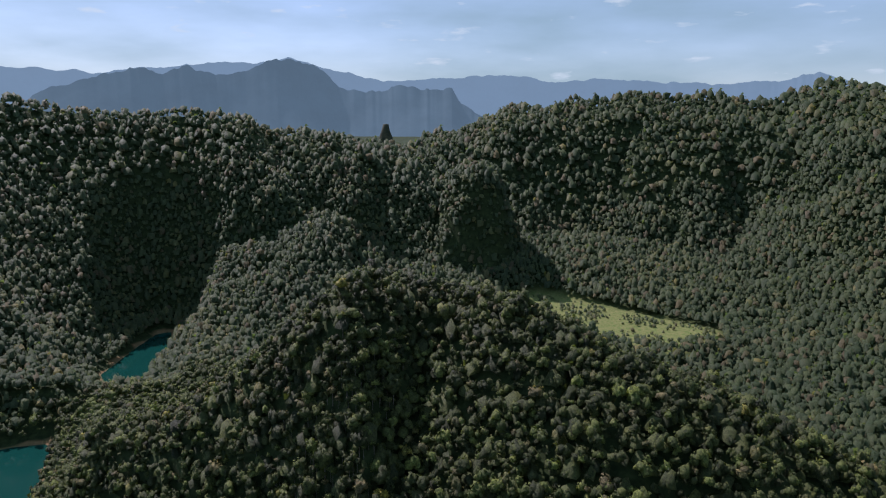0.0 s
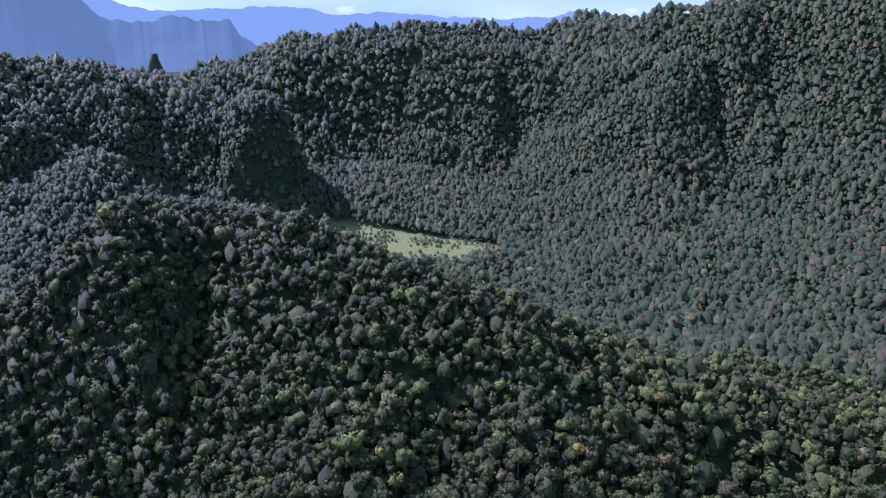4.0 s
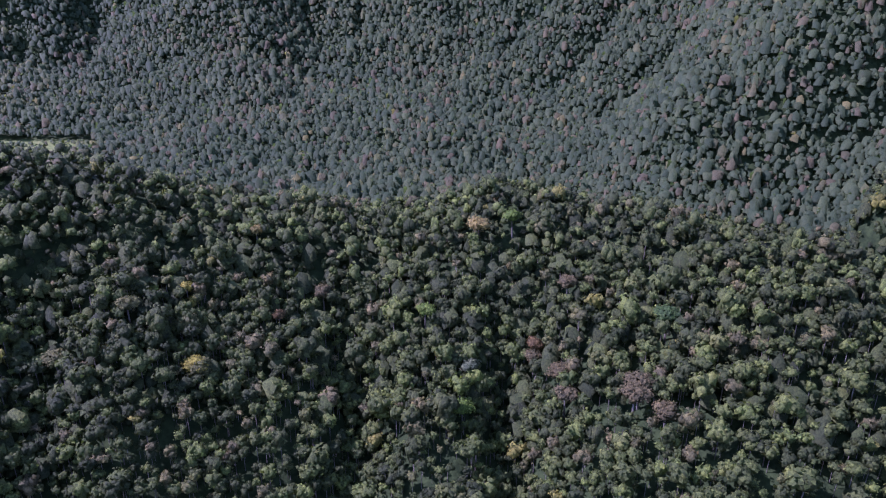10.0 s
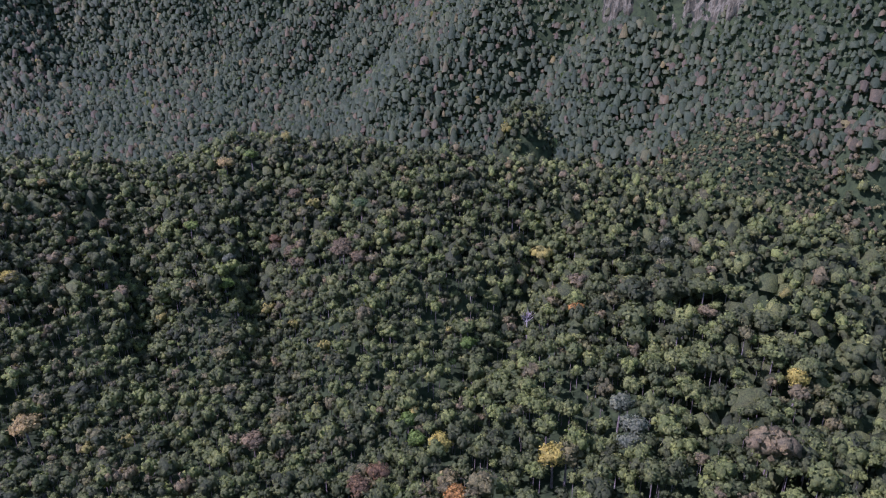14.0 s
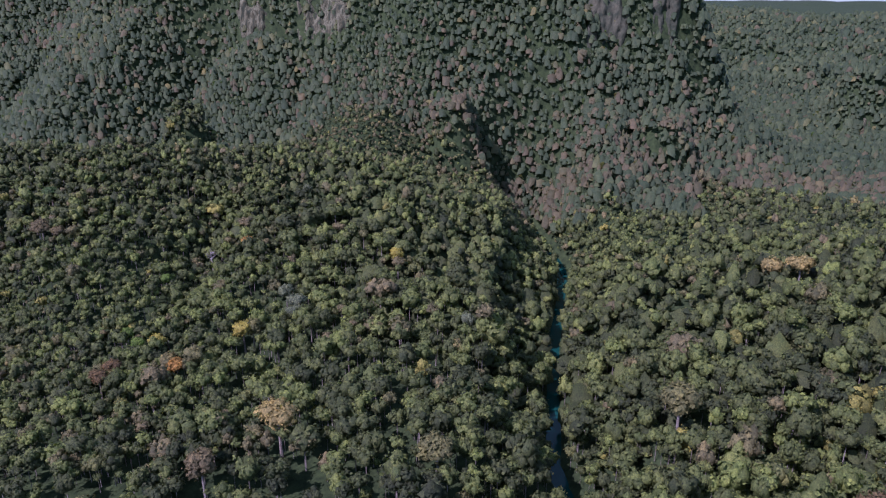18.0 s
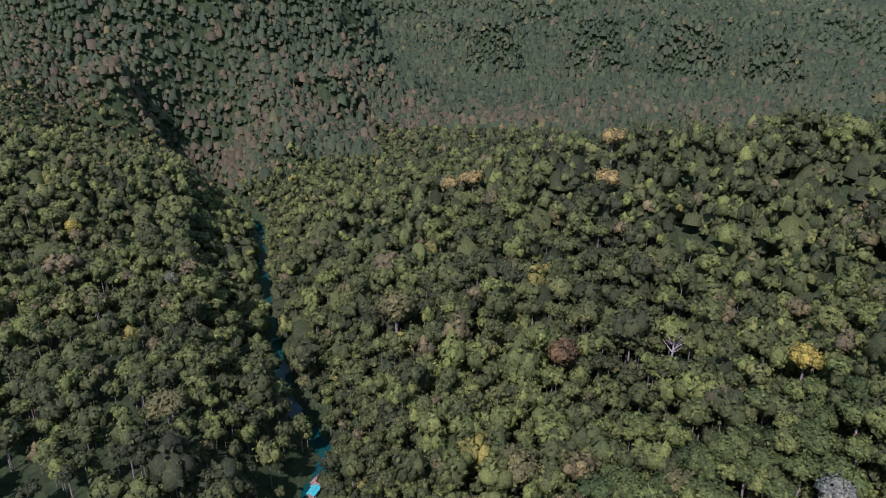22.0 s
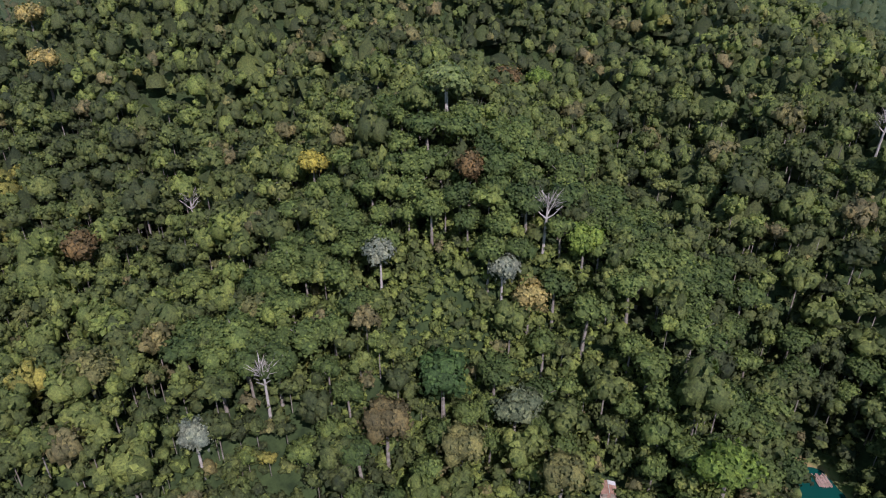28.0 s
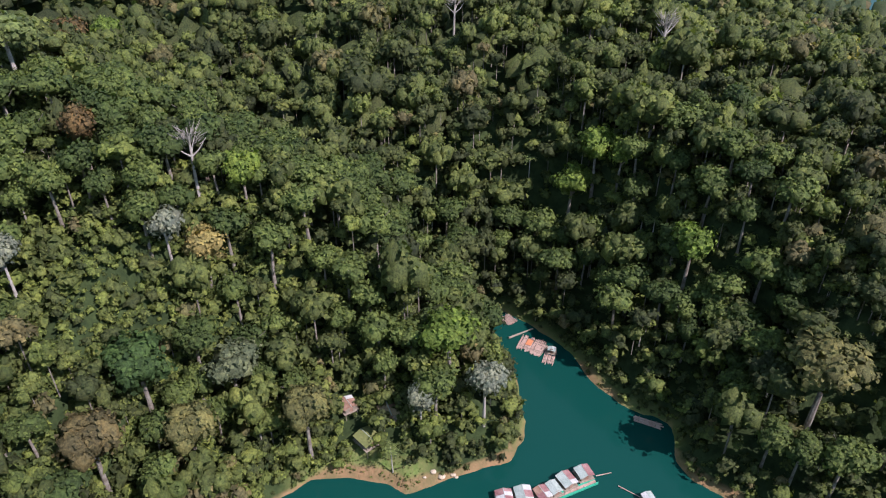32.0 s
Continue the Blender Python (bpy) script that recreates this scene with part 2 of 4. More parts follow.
LAKE = [(-52, 70), (-40, 98), (-31, 106), (-22, 106), (-13, 103), (-8, 100), (2, 104), (13, 107), (19, 110), (23, 117), (25, 128), (24, 143), (21, 157), (17, 167), (24, 169),
        (31, 161), (40, 149), (45, 135), (50, 128), (61, 119), (59, 107), (62, 101), (74, 88), (110, 70), (190, 20), (250, -180), (290, -420), (263, -541), (236, -556), (202, -508), (160, -445), (60, -405),
        (-20, -370), (-95, -300), (-112, -230), (-122, -150), (-138, -80), (-138, -20), (-95, 30), (-66, 62)]
FAR_LAKE = [(290, 510), (318, 494), (360, 480), (520, 470), (700, 760), (380, 960), (240, 760)]
COVE = [(238, -645), (264, -641), (298, -676), (330, -796), (316, -798), (280, -742), (272, -712)]
RIVER = [(-128, -8, 0), (-150, -3, 0), (-183, -1, 0), (-205, 9, 0), (-244, -5, 0), (-300, -11, 0), (-346, -16, 0), (-427, -19, 0), (-462, -22, 0), (-560, -60, 0)]
CLEARING = [(-5, -885), (-43, -915), (-95, -885), (-150, -850), (-200, -825), (-203, -795), (-158, -750), (-112, -780), (-70, -810), (-30, -850)]
HOLLOWS = [[(105, -485, 52), (170, -560, 30), (230, -630, 8), (290, -700, 2)], [(215, 345, 16), (258, 412, 6), (312, 500, -1)]]  # low saddles towards the arms of the lake

GULLIES = [[(-290, -342, 6), (-270, -320, 15), (-250, -291, 17), (-232, -262, 14), (-205, -225, 8)], [(-236, -388, 6), (-232, -365, 13), (-226, -346, 15), (-214, -322, 13), (-196, -288, 8)],
           [(-352, -212, 6), (-326, -205, 12), (-296, -196, 12), (-262, -188, 8)], [(-150, -420, 6), (-142, -396, 13), (-134, -370, 14), (-128, -335, 10)]]  # steep folds down the near hill


MEADOW = [(-35, 104), (-28, 110), (-19, 112), (-10, 108), (-3, 107), (-8, 98)]  # open grass by the huts


def ground(x, y):
    """Height of the bare ground."""
    x, y = np.asarray(x, float), np.asarray(y, float)
    h = 26 + 6 * value_noise(x, y, 140, 1) + 3.0 * value_noise(x, y, 50, 2)
    r = np.hypot(x + 100, y + 100)
    h = h + np.clip((r - 1700) / 1500, 0, 1) * 60 + np.clip((-y - 820) * 0.25, 0, 42)
    for width, line in RIDGES:
        d, top = along(x, y, line)
        d = d * (1 + 0.22 * value_noise(x, y, 90, 3))
        lift = np.maximum(top - 24, 0) * np.exp(-0.5 * (d / width) ** 2) * (1 + 0.05 * value_noise(x, y, 40, 4))
        gully = 0.34 * (1 - np.abs(value_noise(x, y, 150, 13))) ** 3 + 0.2 * (1 - np.abs(value_noise(x, y, 64, 14))) ** 3
        lift = lift * (1 - gully * (1 - np.exp(-((d / width) ** 2) * 1.6)) * np.clip((top - 40) / 45, 0, 1))
        h = np.maximum(h, 24 + lift) + 0.15 * np.minimum(h - 20, lift)
    for kx, ky, kr, kh, sharp in KNOLLS:
        d = np.hypot(x - kx, y - ky) / kr * (1 + 0.15 * value_noise(x, y, 20, 5))
        h = np.maximum(h, (20 + kh) / (1 + d ** (4 if sharp == 1 else 5)) * (d < 3))
    for line in GULLIES:
        d, deep = along(x, y, line)
        h = h - deep * np.exp(-((d / 13) ** 2)) * np.clip((h - 18) / 25, 0, 1)
    for line in HOLLOWS:
        d, low = along(x, y, line)
        h = np.minimum(h, low + np.maximum(d - 26, 0) * 0.9)
    d, _ = along(x, y, RIVER)
    h = np.minimum(h, -1.2 + np.maximum(d - 1.8, 0) * 0.8 + np.maximum(d - 30, 0) * 2)
    for poly, slope in ((LAKE, 0.6), (FAR_LAKE, 0.4), (COVE, 0.5)):
        s = inside(x, y, poly) + 0.9 * value_noise(x, y, 7, 8) + 0.5 * value_noise(x, y, 3, 9)
        h = np.where(s < 0, np.maximum(-6, s * 0.4) - 0.4, np.minimum(h, -0.4 + s * slope + np.maximum(s - 25, 0) * 1.5))
    s = inside(x, y, CLEARING)
    return np.where(s < 30, np.where(s < 0, 34, 34 + (h - 34) * np.clip(s / 30, 0, 1)), h)


def grid_lines(lo, hi, step, lo2, hi2, step2, end):
    """Grid lines a step apart from lo to hi, wider out to lo2 and hi2, and ever wider beyond to -end and end."""
    mid = list(np.arange(lo2, lo, step2)) + list(np.arange(lo, hi, step)) + list(np.arange(hi, hi2 + 0.1, step2))
    up, w = [mid[-1]], step2
    while up[-1] < end:
        w *= 1.12
        up.append(min(up[-1] + w, end))
    down, w = [mid[0]], step2
    while down[-1] > -end:
        w *= 1.12
        down.append(max(down[-1] - w, -end))
    return np.array(down[:0:-1] + mid + up[1:])


gx, gy = grid_lines(-470, 130, 4.4, -1000, 650, 11, 4850), grid_lines(-480, 300, 4.4, -1260, 760, 11, 4850)
gx, gy = np.union1d(gx, np.arange(-60.3, 90, 2.1)), np.union1d(gy, np.arange(84.3, 175, 2.1))  # closer about the creek
GX, GY = np.meshgrid(gx, gy)
GZ = ground(GX, GY)
nx, ny = len(gx), len(gy)
cell = (np.arange(ny - 1)[:, None] * nx + np.arange(nx - 1)[None, :]).ravel()
quads = np.stack([cell, cell + 1, cell + nx + 1, cell + nx], 1)
land = new("ground", mesh_from("ground", np.stack([GX.ravel(), GY.ravel(), GZ.ravel()], 1), quads, [M_GROUND]))
land.data.polygons.foreach_set("use_smooth", np.ones(len(quads), bool))
lx, ly = GX.ravel(), GY.ravel()
shore = np.minimum(np.minimum(inside(lx, ly, LAKE), inside(lx, ly, COVE)), along(lx, ly, RIVER)[0] + 1.5)
far_bank = (lx > 19) & (ly > 111)
for key, v in (("bare", np.where(far_bank, 0.55, 1.0) * np.clip(0.88 - shore / 4.6 + 0.4 * value_noise(lx, ly, 9, 9), 0, 1)), ("grassy", np.clip(np.maximum(1 - inside(lx, ly, CLEARING) / 12, np.maximum(0.8 - inside(lx, ly, MEADOW) / 4, far_bank * (0.9 - shore / 5))), 0, 1))):
    at = land.data.attributes.new(key, "FLOAT", "POINT")
    at.data.foreach_set("value", v.astype(np.float32))
tagged(land, "forest floor of jungle hills with clay lake shores", "ground", kind="structure")

wm = bmesh.new()
bmesh.ops.create_grid(wm, x_segments=2, y_segments=2, size=1400)
lake = part("water", wm, M_WATER)
lake.location = (100, -100, 0)
tagged(lake, "calm teal green reservoir water between forested hills", "lake", kind="structure")


# ---- forest ----
rng = np.random.default_rng(7)


def icosphere(sub):
    bm = bmesh.new()
    bmesh.ops.create_icosphere(bm, subdivisions=sub, radius=1)
    v = np.array([q.co[:] for q in bm.verts])
    f = np.array([[w.index for w in p.verts] for p in bm.faces])
    bm.free()
    return v, f


ICO1, ICO2 = icosphere(1), icosphere(2)


def dome():
    """A rounded clump, open below: a tip and two rings of four."""
    a = np.arange(4) * 1.5708
    v = np.r_[[[0, 0, 1.0]], np.c_[np.cos(a) * 0.78, np.sin(a) * 0.78, np.full(4, 0.45)], np.c_[np.cos(a + 0.785) * 0.95, np.sin(a + 0.785) * 0.95, np.full(4, -0.55)]]
    f = [[0, 1 + k, 1 + (k + 1) % 4] for k in range(4)]
    for k in range(4):
        f += [[1 + k, 5 + k, 1 + (k + 1) % 4], [5 + k, 5 + (k + 1) % 4, 1 + (k + 1) % 4]]
    return v, np.array(f)


DOME = dome()


def unit(v):
    return v / np.maximum(np.linalg.norm(v, axis=-1, keepdims=True), 1e-6)


def crown_template(lobes, leaves, leaf, seed, trunk=True, flat=0.62, spread=0.6, sub=1, core=0.8, rugged=0.25, lift=0.15):
    """A crown about 1 in radius, its middle at z = 0: lobes of dense foliage under a coat of leaf clumps, whose normals follow the
    rounding of their lobe. Returns verts, tris, the material of each tri, and normals."""
    g = np.random.default_rng(seed)
    V, F, K, N = [], [], [], []
    count = 0

    def put(v, f, k, n):
        nonlocal count
        V.append(v), F.append(f + count), K.append(np.full(len(f), k)), N.append(n)
        count += len(v)
    cs, rs = [], []
    for k in range(lobes):
        a = k * 2.399 + g.uniform(-0.5, 0.5)
        rad = spread * math.sqrt((k + 0.2) / lobes) if lobes > 1 else 0
        size = 0.7 if lobes > 3 and k == 0 else g.uniform(0.34, 0.54) if lobes > 3 else g.uniform(0.5, 0.68) if lobes > 1 else 1.0
        c = np.array([math.cos(a) * rad, math.sin(a) * rad, flat * (0.34 - 0.9 * rad * rad) + g.uniform(-0.2, 0.2)])
        if k == 0 and lobes > 3:
            c = np.array([0, 0, -0.05])
        v, f = (DOME, ICO1, ICO2)[sub]
        bumps = core * (1 + g.uniform(-rugged, rugged, (len(v), 1)))
        put(v * bumps * size * [1, 1, flat + 0.2] + c, f, 0, unit(v + 0.5 * c + [0, 0, lift]))
        cs.append(c), rs.append(size)
    cs, rs = np.array(cs), np.array(rs)
    if leaves:
        pick = g.choice(lobes, leaves, p=rs**2 / (rs**2).sum())
        way = g.normal(size=(leaves, 3))
        way[:, 2] = way[:, 2] * 0.8 + 0.35
        way = unit(way)
        at = cs[pick] + way * (rs[pick] * g.uniform(0.78, 1.16, leaves))[:, None] * [1, 1, flat + 0.25]
        face = unit(way * 0.8 + g.normal(size=(leaves, 3)) * 0.45 + [0, 0, 0.35])
        side = unit(np.cross(face, g.normal(size=(leaves, 3))))
        up = np.cross(face, side)
        s = (leaf * g.uniform(0.5, 1.4, leaves))[:, None]
        droop = -0.45 * s * face
        quad = np.stack([at - side * s + droop, at - up * s * 0.75, at + side * s + droop, at + up * s * 0.75], 1).reshape(-1, 3)
        base = np.arange(leaves)[:, None] * 4
        soft = unit(way * 0.75 + face * 0.55 + 0.35 * cs[pick] + [0, 0, lift])
        put(quad, np.concatenate([base + [0, 1, 3], base + [1, 2, 3]]), 0, np.repeat(soft, 4, 0))
    if trunk:
        ring = np.array([[math.cos(q * 2.094), math.sin(q * 2.094)] for q in range(3)])
        v = np.concatenate([np.c_[ring * 0.05, np.full(3, -2.6)], np.c_[ring * 0.03, np.full(3, 0.0)]])
        f = np.array([[0, 1, 4], [0, 4, 3], [1, 2, 5], [1, 5, 4], [2, 0, 3], [2, 3, 5]])
        put(v, f, 1, np.r_[np.c_[ring, np.zeros(3)], np.c_[ring, np.zeros(3)]])
    return np.concatenate(V), np.concatenate(F), np.concatenate(K), np.concatenate(N)


NEAR = [crown_template(7, 104, 0.125, 11 + k, True, 0.6 + 0.14 * (k % 4), 0.6 + 0.06 * (k % 3), sub=0, core=0.8, rugged=0.32) for k in range(10)]
MID = [crown_template(3, 20, 0.19, 31 + k, False, 0.65 + 0.15 * (k % 4), 0.52, sub=0, core=0.85, rugged=0.35, lift=0.2) for k in range(10)]
HILL = [crown_template(5, 50, 0.15, 131 + k, True, 0.6 + 0.15 * (k % 4), 0.56, sub=0, core=0.8, rugged=0.35, lift=0.15) for k in range(10)]
# High lift tips far crowns' normals upward, so their shaded sides come out lighter.
FAR = [crown_template(1, 2, 0.42, 51 + k, False, 0.85 + 0.15 * (k % 4), 0.4, sub=0, core=0.9, rugged=0.4, lift=0.85) for k in range(10)]
BUSH = [crown_template(2, 22, 0.2, 91 + k, False, 0.6, 0.4, sub=0, core=0.8, rugged=0.35, lift=0.3) for k in range(8)]
DOT = [crown_template(1, 2, 0.4, 71 + k, False, 0.85, 0.0, sub=0, core=0.9, rugged=0.4, lift=0.85) for k in range(8)]


def plant(name, label, x, y, radius, height, shade, templates, category="forest", leaf=None):
    """Joins one tree for each place into a single stretch of forest."""
    z = ground(x, y)
    V, F, K, S, N, count = [], [], [], [], [], 0
    which = rng.integers(0, len(templates), len(x))
    for k, (tv, tf, tk, tn) in enumerate(templates):
        i = np.where(which == k)[0]
        if not len(i):
            continue
        a = rng.uniform(0, 6.283, len(i))
        c, s = np.cos(a)[:, None], np.sin(a)[:, None]
        r = radius[i][:, None]
        tall = rng.uniform(0.8, 1.3, len(i))[:, None]
        px = (tv[None, :, 0] * c - tv[None, :, 1] * s) * r + x[i][:, None]
        py = (tv[None, :, 0] * s + tv[None, :, 1] * c) * r + y[i][:, None]
        pz = tv[None, :, 2] * r * tall + z[i][:, None] + height[i][:, None] - r * 0.5
        V.append(np.stack([px, py, pz], -1).reshape(-1, 3))
        N.append(np.stack([tn[None, :, 0] * c - tn[None, :, 1] * s, tn[None, :, 0] * s + tn[None, :, 1] * c, np.repeat(tn[None, :, 2], len(i), 0)], -1).reshape(-1, 3))
        F.append((tf[None] + (np.arange(len(i)) * len(tv))[:, None, None]).reshape(-1, 3) + count)
        K.append(np.tile(tk, len(i)))
        S.append(np.repeat(shade[i], len(tv)))
        count += len(i) * len(tv)
    ob = new(name, mesh_from(name, np.concatenate(V), np.concatenate(F), [leaf or M_FOREST, M_BARK], np.concatenate(K), np.concatenate(S), np.concatenate(N)))
    return tagged(ob, label, category, kind="stuff")


def scatter(x0, x1, y0, y1, step):
    ax, ay = np.meshgrid(np.arange(x0, x1, step), np.arange(y0, y1, step))
    ax = ax + rng.uniform(-0.5, 0.5, ax.shape) * step
    ay = ay + rng.uniform(-0.5, 0.5, ay.shape) * step
    return ax.ravel(), ay.ravel()


MIDST = [(-150, -190), (-110, -60), (5, 12)]  # middles of the open water
OUTLOOK = [(-150, -190, 120, 232), (-110, -60, 95, 190), (12, 5, -52, 155)]  # places over the water and the turns between which the woods lie open to them


def stature(x, y):
    """Trees of the southern hills stand lower than those by the creek."""
    return (np.clip(0.6 + (y + 230) / 150 * 0.34, 0.6, 0.94) + 0.06 * np.clip((y - 40) / 40, 0, 1)) * (1 - 0.3 * np.clip((-x - 330) / 120, 0, 1) * (y > -230))


def wooded(x, y, gap=0.0, low=0.9):
    z = ground(x, y)
    return (z > low) & (inside(x, y, CLEARING) > 4) & (inside(x, y, LAKE) > 3.6 + gap) & (along(x, y, RIVER)[0] > 3.7 + 0.5 * min(gap, 0)) & (inside(x, y, COVE) > 5)


DRY_BELT = [(-520, -200, 0), (-545, -100, 0), (-575, 20, 0), (-600, 150, 0), (-630, 300, 0), (-560, 420, 0)]  # leafless trees on the flat beyond the river


def shades(x, y):
    drift = 0.5 + 0.4 * value_noise(x, y, 120, 21) + 0.35 * value_noise(x, y, 30, 22)
    s = np.clip(0.36 * drift + rng.uniform(-0.1, 0.62, len(x)), 0, 0.8)
    lush = np.clip(0.6 - inside(x, y, LUSH) / 10, 0, 1) * (np.hypot(x, y) < 250)
    s = np.clip(s + lush * rng.uniform(0.15, 0.5, len(x)), 0, 0.8)
    # River's north bank: lusher leaves, with its sunlight put into their lighter colour.
    s = np.clip(s + 0.22 * np.clip(1 - np.hypot((x + 165) / 75, (y - 62) / 52), 0, 0.6) / 0.6, 0, 0.8)
    odd = rng.uniform(0, 1, len(x))
    dry = np.exp(-((along(x, y, DRY_BELT)[0] / 52) ** 2))
    s = np.where(rng.uniform(0, 1, len(x)) < 0.55 * dry, rng.uniform(0.82, 0.96, len(x)), s)
    brown = 0.93 - 0.1 * np.clip(0.5 + value_noise(x, y, 45, 23), 0, 1) * (y < -60)
    return np.where(odd > 0.994, 1.0, np.where(odd > brown, rng.uniform(0.80, 0.96, len(x)), s))


def away(x, y):
    return np.min([np.hypot(x - ex, y - ey) * np.where(y > 70, 0.8, np.where((x > -40) & (y < -380) & (y > -640), 0.72, 1.0)) for ex, ey in MIDST], axis=0)


def off_shore(x, y):
    """The wooded sides of the lake; the open eastern arm stays bare."""
    return ~((x > 70) & (y > -400) & (y < 70))


rough_x, rough_y = np.meshgrid(np.arange(-2200, 1300, 14.0), np.arange(-1800, 1600, 14.0))
ROUGH = ground(rough_x, rough_y)


def rough(x, y):
    return ROUGH[np.clip(((y + 1800) / 14).astype(int), 0, ROUGH.shape[0] - 1), np.clip(((x + 2200) / 14).astype(int), 0, ROUGH.shape[1] - 1)]


def hidden(x, y):
    """Land behind the ridges, or behind the back, as seen from over the lake."""
    z = rough(x, y) + 22
    out = np.ones(len(x), bool)
    for ex, ey, lo, hi in OUTLOOK:
        turn = (np.degrees(np.arctan2(-(x - ex), y - ey)) + 60) % 360 - 60
        clear = (turn > lo) & (turn < hi)
        for q in np.linspace(0.2, 0.985, 30):
            clear &= rough(ex + (x - ex) * q, ey + (y - ey) * q) - 3 < 200 + (z - 200) * q
        out &= ~clear
    return out


LUSH = [(-110, 85), (-112, 125), (-85, 140), (-45, 150), (0, 135), (14, 116), (-30, 104), (-60, 90)]  # brighter second growth above the lake
GLADE = [(-79, 99), (-87, 122), (-72, 131), (-62, 128), (-64, 112)]  # young growth on an old clearing
TAKEN = []  # places of the single trees and huts, with their reach


def forest(name, label, box, step, near, far, size, tall, templates, category="forest", gap=0.0, leaf=None, where=None, low=0.9, tone=1.0):
    x, y = scatter(*box, step * 0.5)
    grow = stature(x, y)
    slope = np.hypot(rough(x + 14, y) - rough(x - 14, y), rough(x, y + 14) - rough(x, y - 14)) / 28
    d = away(x, y)
    k = rng.uniform(0, 1, len(x)) < (0.5 / grow) ** 2 * np.minimum(1 + (0.9 if near >= 390 else 0.3) * slope**2, 2.2)
    k &= (d >= near + rng.uniform(0, 15, len(x)) * (near > 0)) & (d < far + rng.uniform(0, 15, len(x))) & off_shore(x, y)
    x, y = x[k], y[k]
    k = ~hidden(x, y)
    x, y = x[k], y[k]
    k = wooded(x, y, gap, low)
    if where is not None:
        k &= where(x, y)
    if category == "forest" and near < 100:
        k &= (inside(x, y, GLADE) > 1) & (inside(x, y, MEADOW) > 1)
    elif category == "shrubs":
        k &= inside(x, y, MEADOW) > -1 - 5 * value_noise(x, y, 5, 33)
    x, y = x[k], y[k]
    t = np.array([(a, b, c if category == "forest" else c * 0.6 if kind else 0.4) for a, b, c, kind in TAKEN if near < 250 or kind == 2])
    free = np.ones(len(x), bool)
    for q in range(0, len(x), 2000):
        free[q:q + 2000] = (np.hypot(x[q:q + 2000, None] - t[:, 0], y[q:q + 2000, None] - t[:, 1]) > t[:, 2]).all(1)
    x, y = x[free], y[free]
    grow = stature(x, y)
    r = size * grow * np.clip(np.exp(rng.normal(-0.16, 0.36, len(x))), 0.42, 1.25 if category == "shrubs" else 1.65)
    if category == "forest":
        r = np.where((rng.uniform(0, 1, len(x)) < 0.07) & (away(x, y) < 205), r * 1.4, r) if near < 100 else r  # a few giants above the rest
    # Far heights and hues are evened out to imitate the low contrast of haze.
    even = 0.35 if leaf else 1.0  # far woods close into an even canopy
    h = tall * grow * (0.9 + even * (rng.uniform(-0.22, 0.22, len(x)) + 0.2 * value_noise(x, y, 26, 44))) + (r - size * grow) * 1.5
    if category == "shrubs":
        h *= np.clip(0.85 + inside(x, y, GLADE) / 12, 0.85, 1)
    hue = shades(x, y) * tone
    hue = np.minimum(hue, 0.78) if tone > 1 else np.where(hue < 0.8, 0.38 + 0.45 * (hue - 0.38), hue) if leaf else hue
    ob = plant(name, label, x, y, r, h, hue, templates, category, leaf)
    return ob


# ---- single trees ----
for hx, hy in ((-22.2, 120.6), (-11.8, 117.6), (-17.2, 112.8), (-190.5, 4.5), (-186, 2.5)):  # open ground about the huts
    TAKEN.extend([(hx, hy, 4.0, 1), (hx + 1.5, hy - 5, 4.6, 1), (hx + 2.5, hy - 10, 3.6, 1)])
def tint(name, a, b):
    return foliage(name, [(0.0, a), (1.0, b)], False)


LEAVES = {
    "yellow": tint("yellow_leaves", (0.29, 0.26, 0.05), (0.35, 0.30, 0.06)), "lime": tint("bright_green_leaves", (0.12, 0.19, 0.035), (0.15, 0.21, 0.04)),
    "tan": tint("straw_coloured_leaves", (0.29, 0.235, 0.085), (0.34, 0.275, 0.105)), "brown": tint("brown_leaves", (0.135, 0.112, 0.055), (0.16, 0.132, 0.068)),
    "rust": tint("rust_red_leaves", (0.13, 0.092, 0.042), (0.155, 0.105, 0.048)), "green": tint("deep_green_leaves", (0.05, 0.095, 0.03), (0.065, 0.11, 0.035)),
    "pale": tint("grey_green_leaves", (0.125, 0.15, 0.085), (0.15, 0.175, 0.105)), "orange": tint("orange_leaves", (0.32, 0.18, 0.045), (0.36, 0.21, 0.055)),
    "olive": tint("olive_leaves", (0.14, 0.14, 0.055), (0.17, 0.165, 0.065)), "white": tint("silver_white_leaves", (0.19, 0.215, 0.165), (0.25, 0.27, 0.22)),
    "umbrella": tint("fresh_green_leaves", (0.13, 0.17, 0.06), (0.16, 0.20, 0.07)), "common": tint("jungle_leaves", (0.055, 0.085, 0.027), (0.13, 0.172, 0.048)),
}
M_PALE_BARK = surface("pale_bark", (0.34, 0.30, 0.26), (0.48, 0.44, 0.40), 1.2, 0.9, 0.4)


def tube(path, radii, sides=6):
    """A tapered tube along a path, as a bmesh."""
    bm = bmesh.new()
    rings = []
    for k, (p, r) in enumerate(zip(path, radii)):
        a, b = Vector(path[max(k - 1, 0)]), Vector(path[min(k + 1, len(path) - 1)])
        q = (b - a).to_track_quat("Z", "Y")
        rings.append([bm.verts.new(Vector(p) + q @ Vector((math.cos(t) * r, math.sin(t) * r, 0))) for t in [6.2832 * s / sides for s in range(sides)]])
    for lo, hi in zip(rings, rings[1:]):
        for s in range(sides):
            bm.faces.new((lo[s], lo[(s + 1) % sides], hi[(s + 1) % sides], hi[s]))
    bm.faces.new(rings[0][::-1])
    bm.faces.new(rings[-1])
    return bm


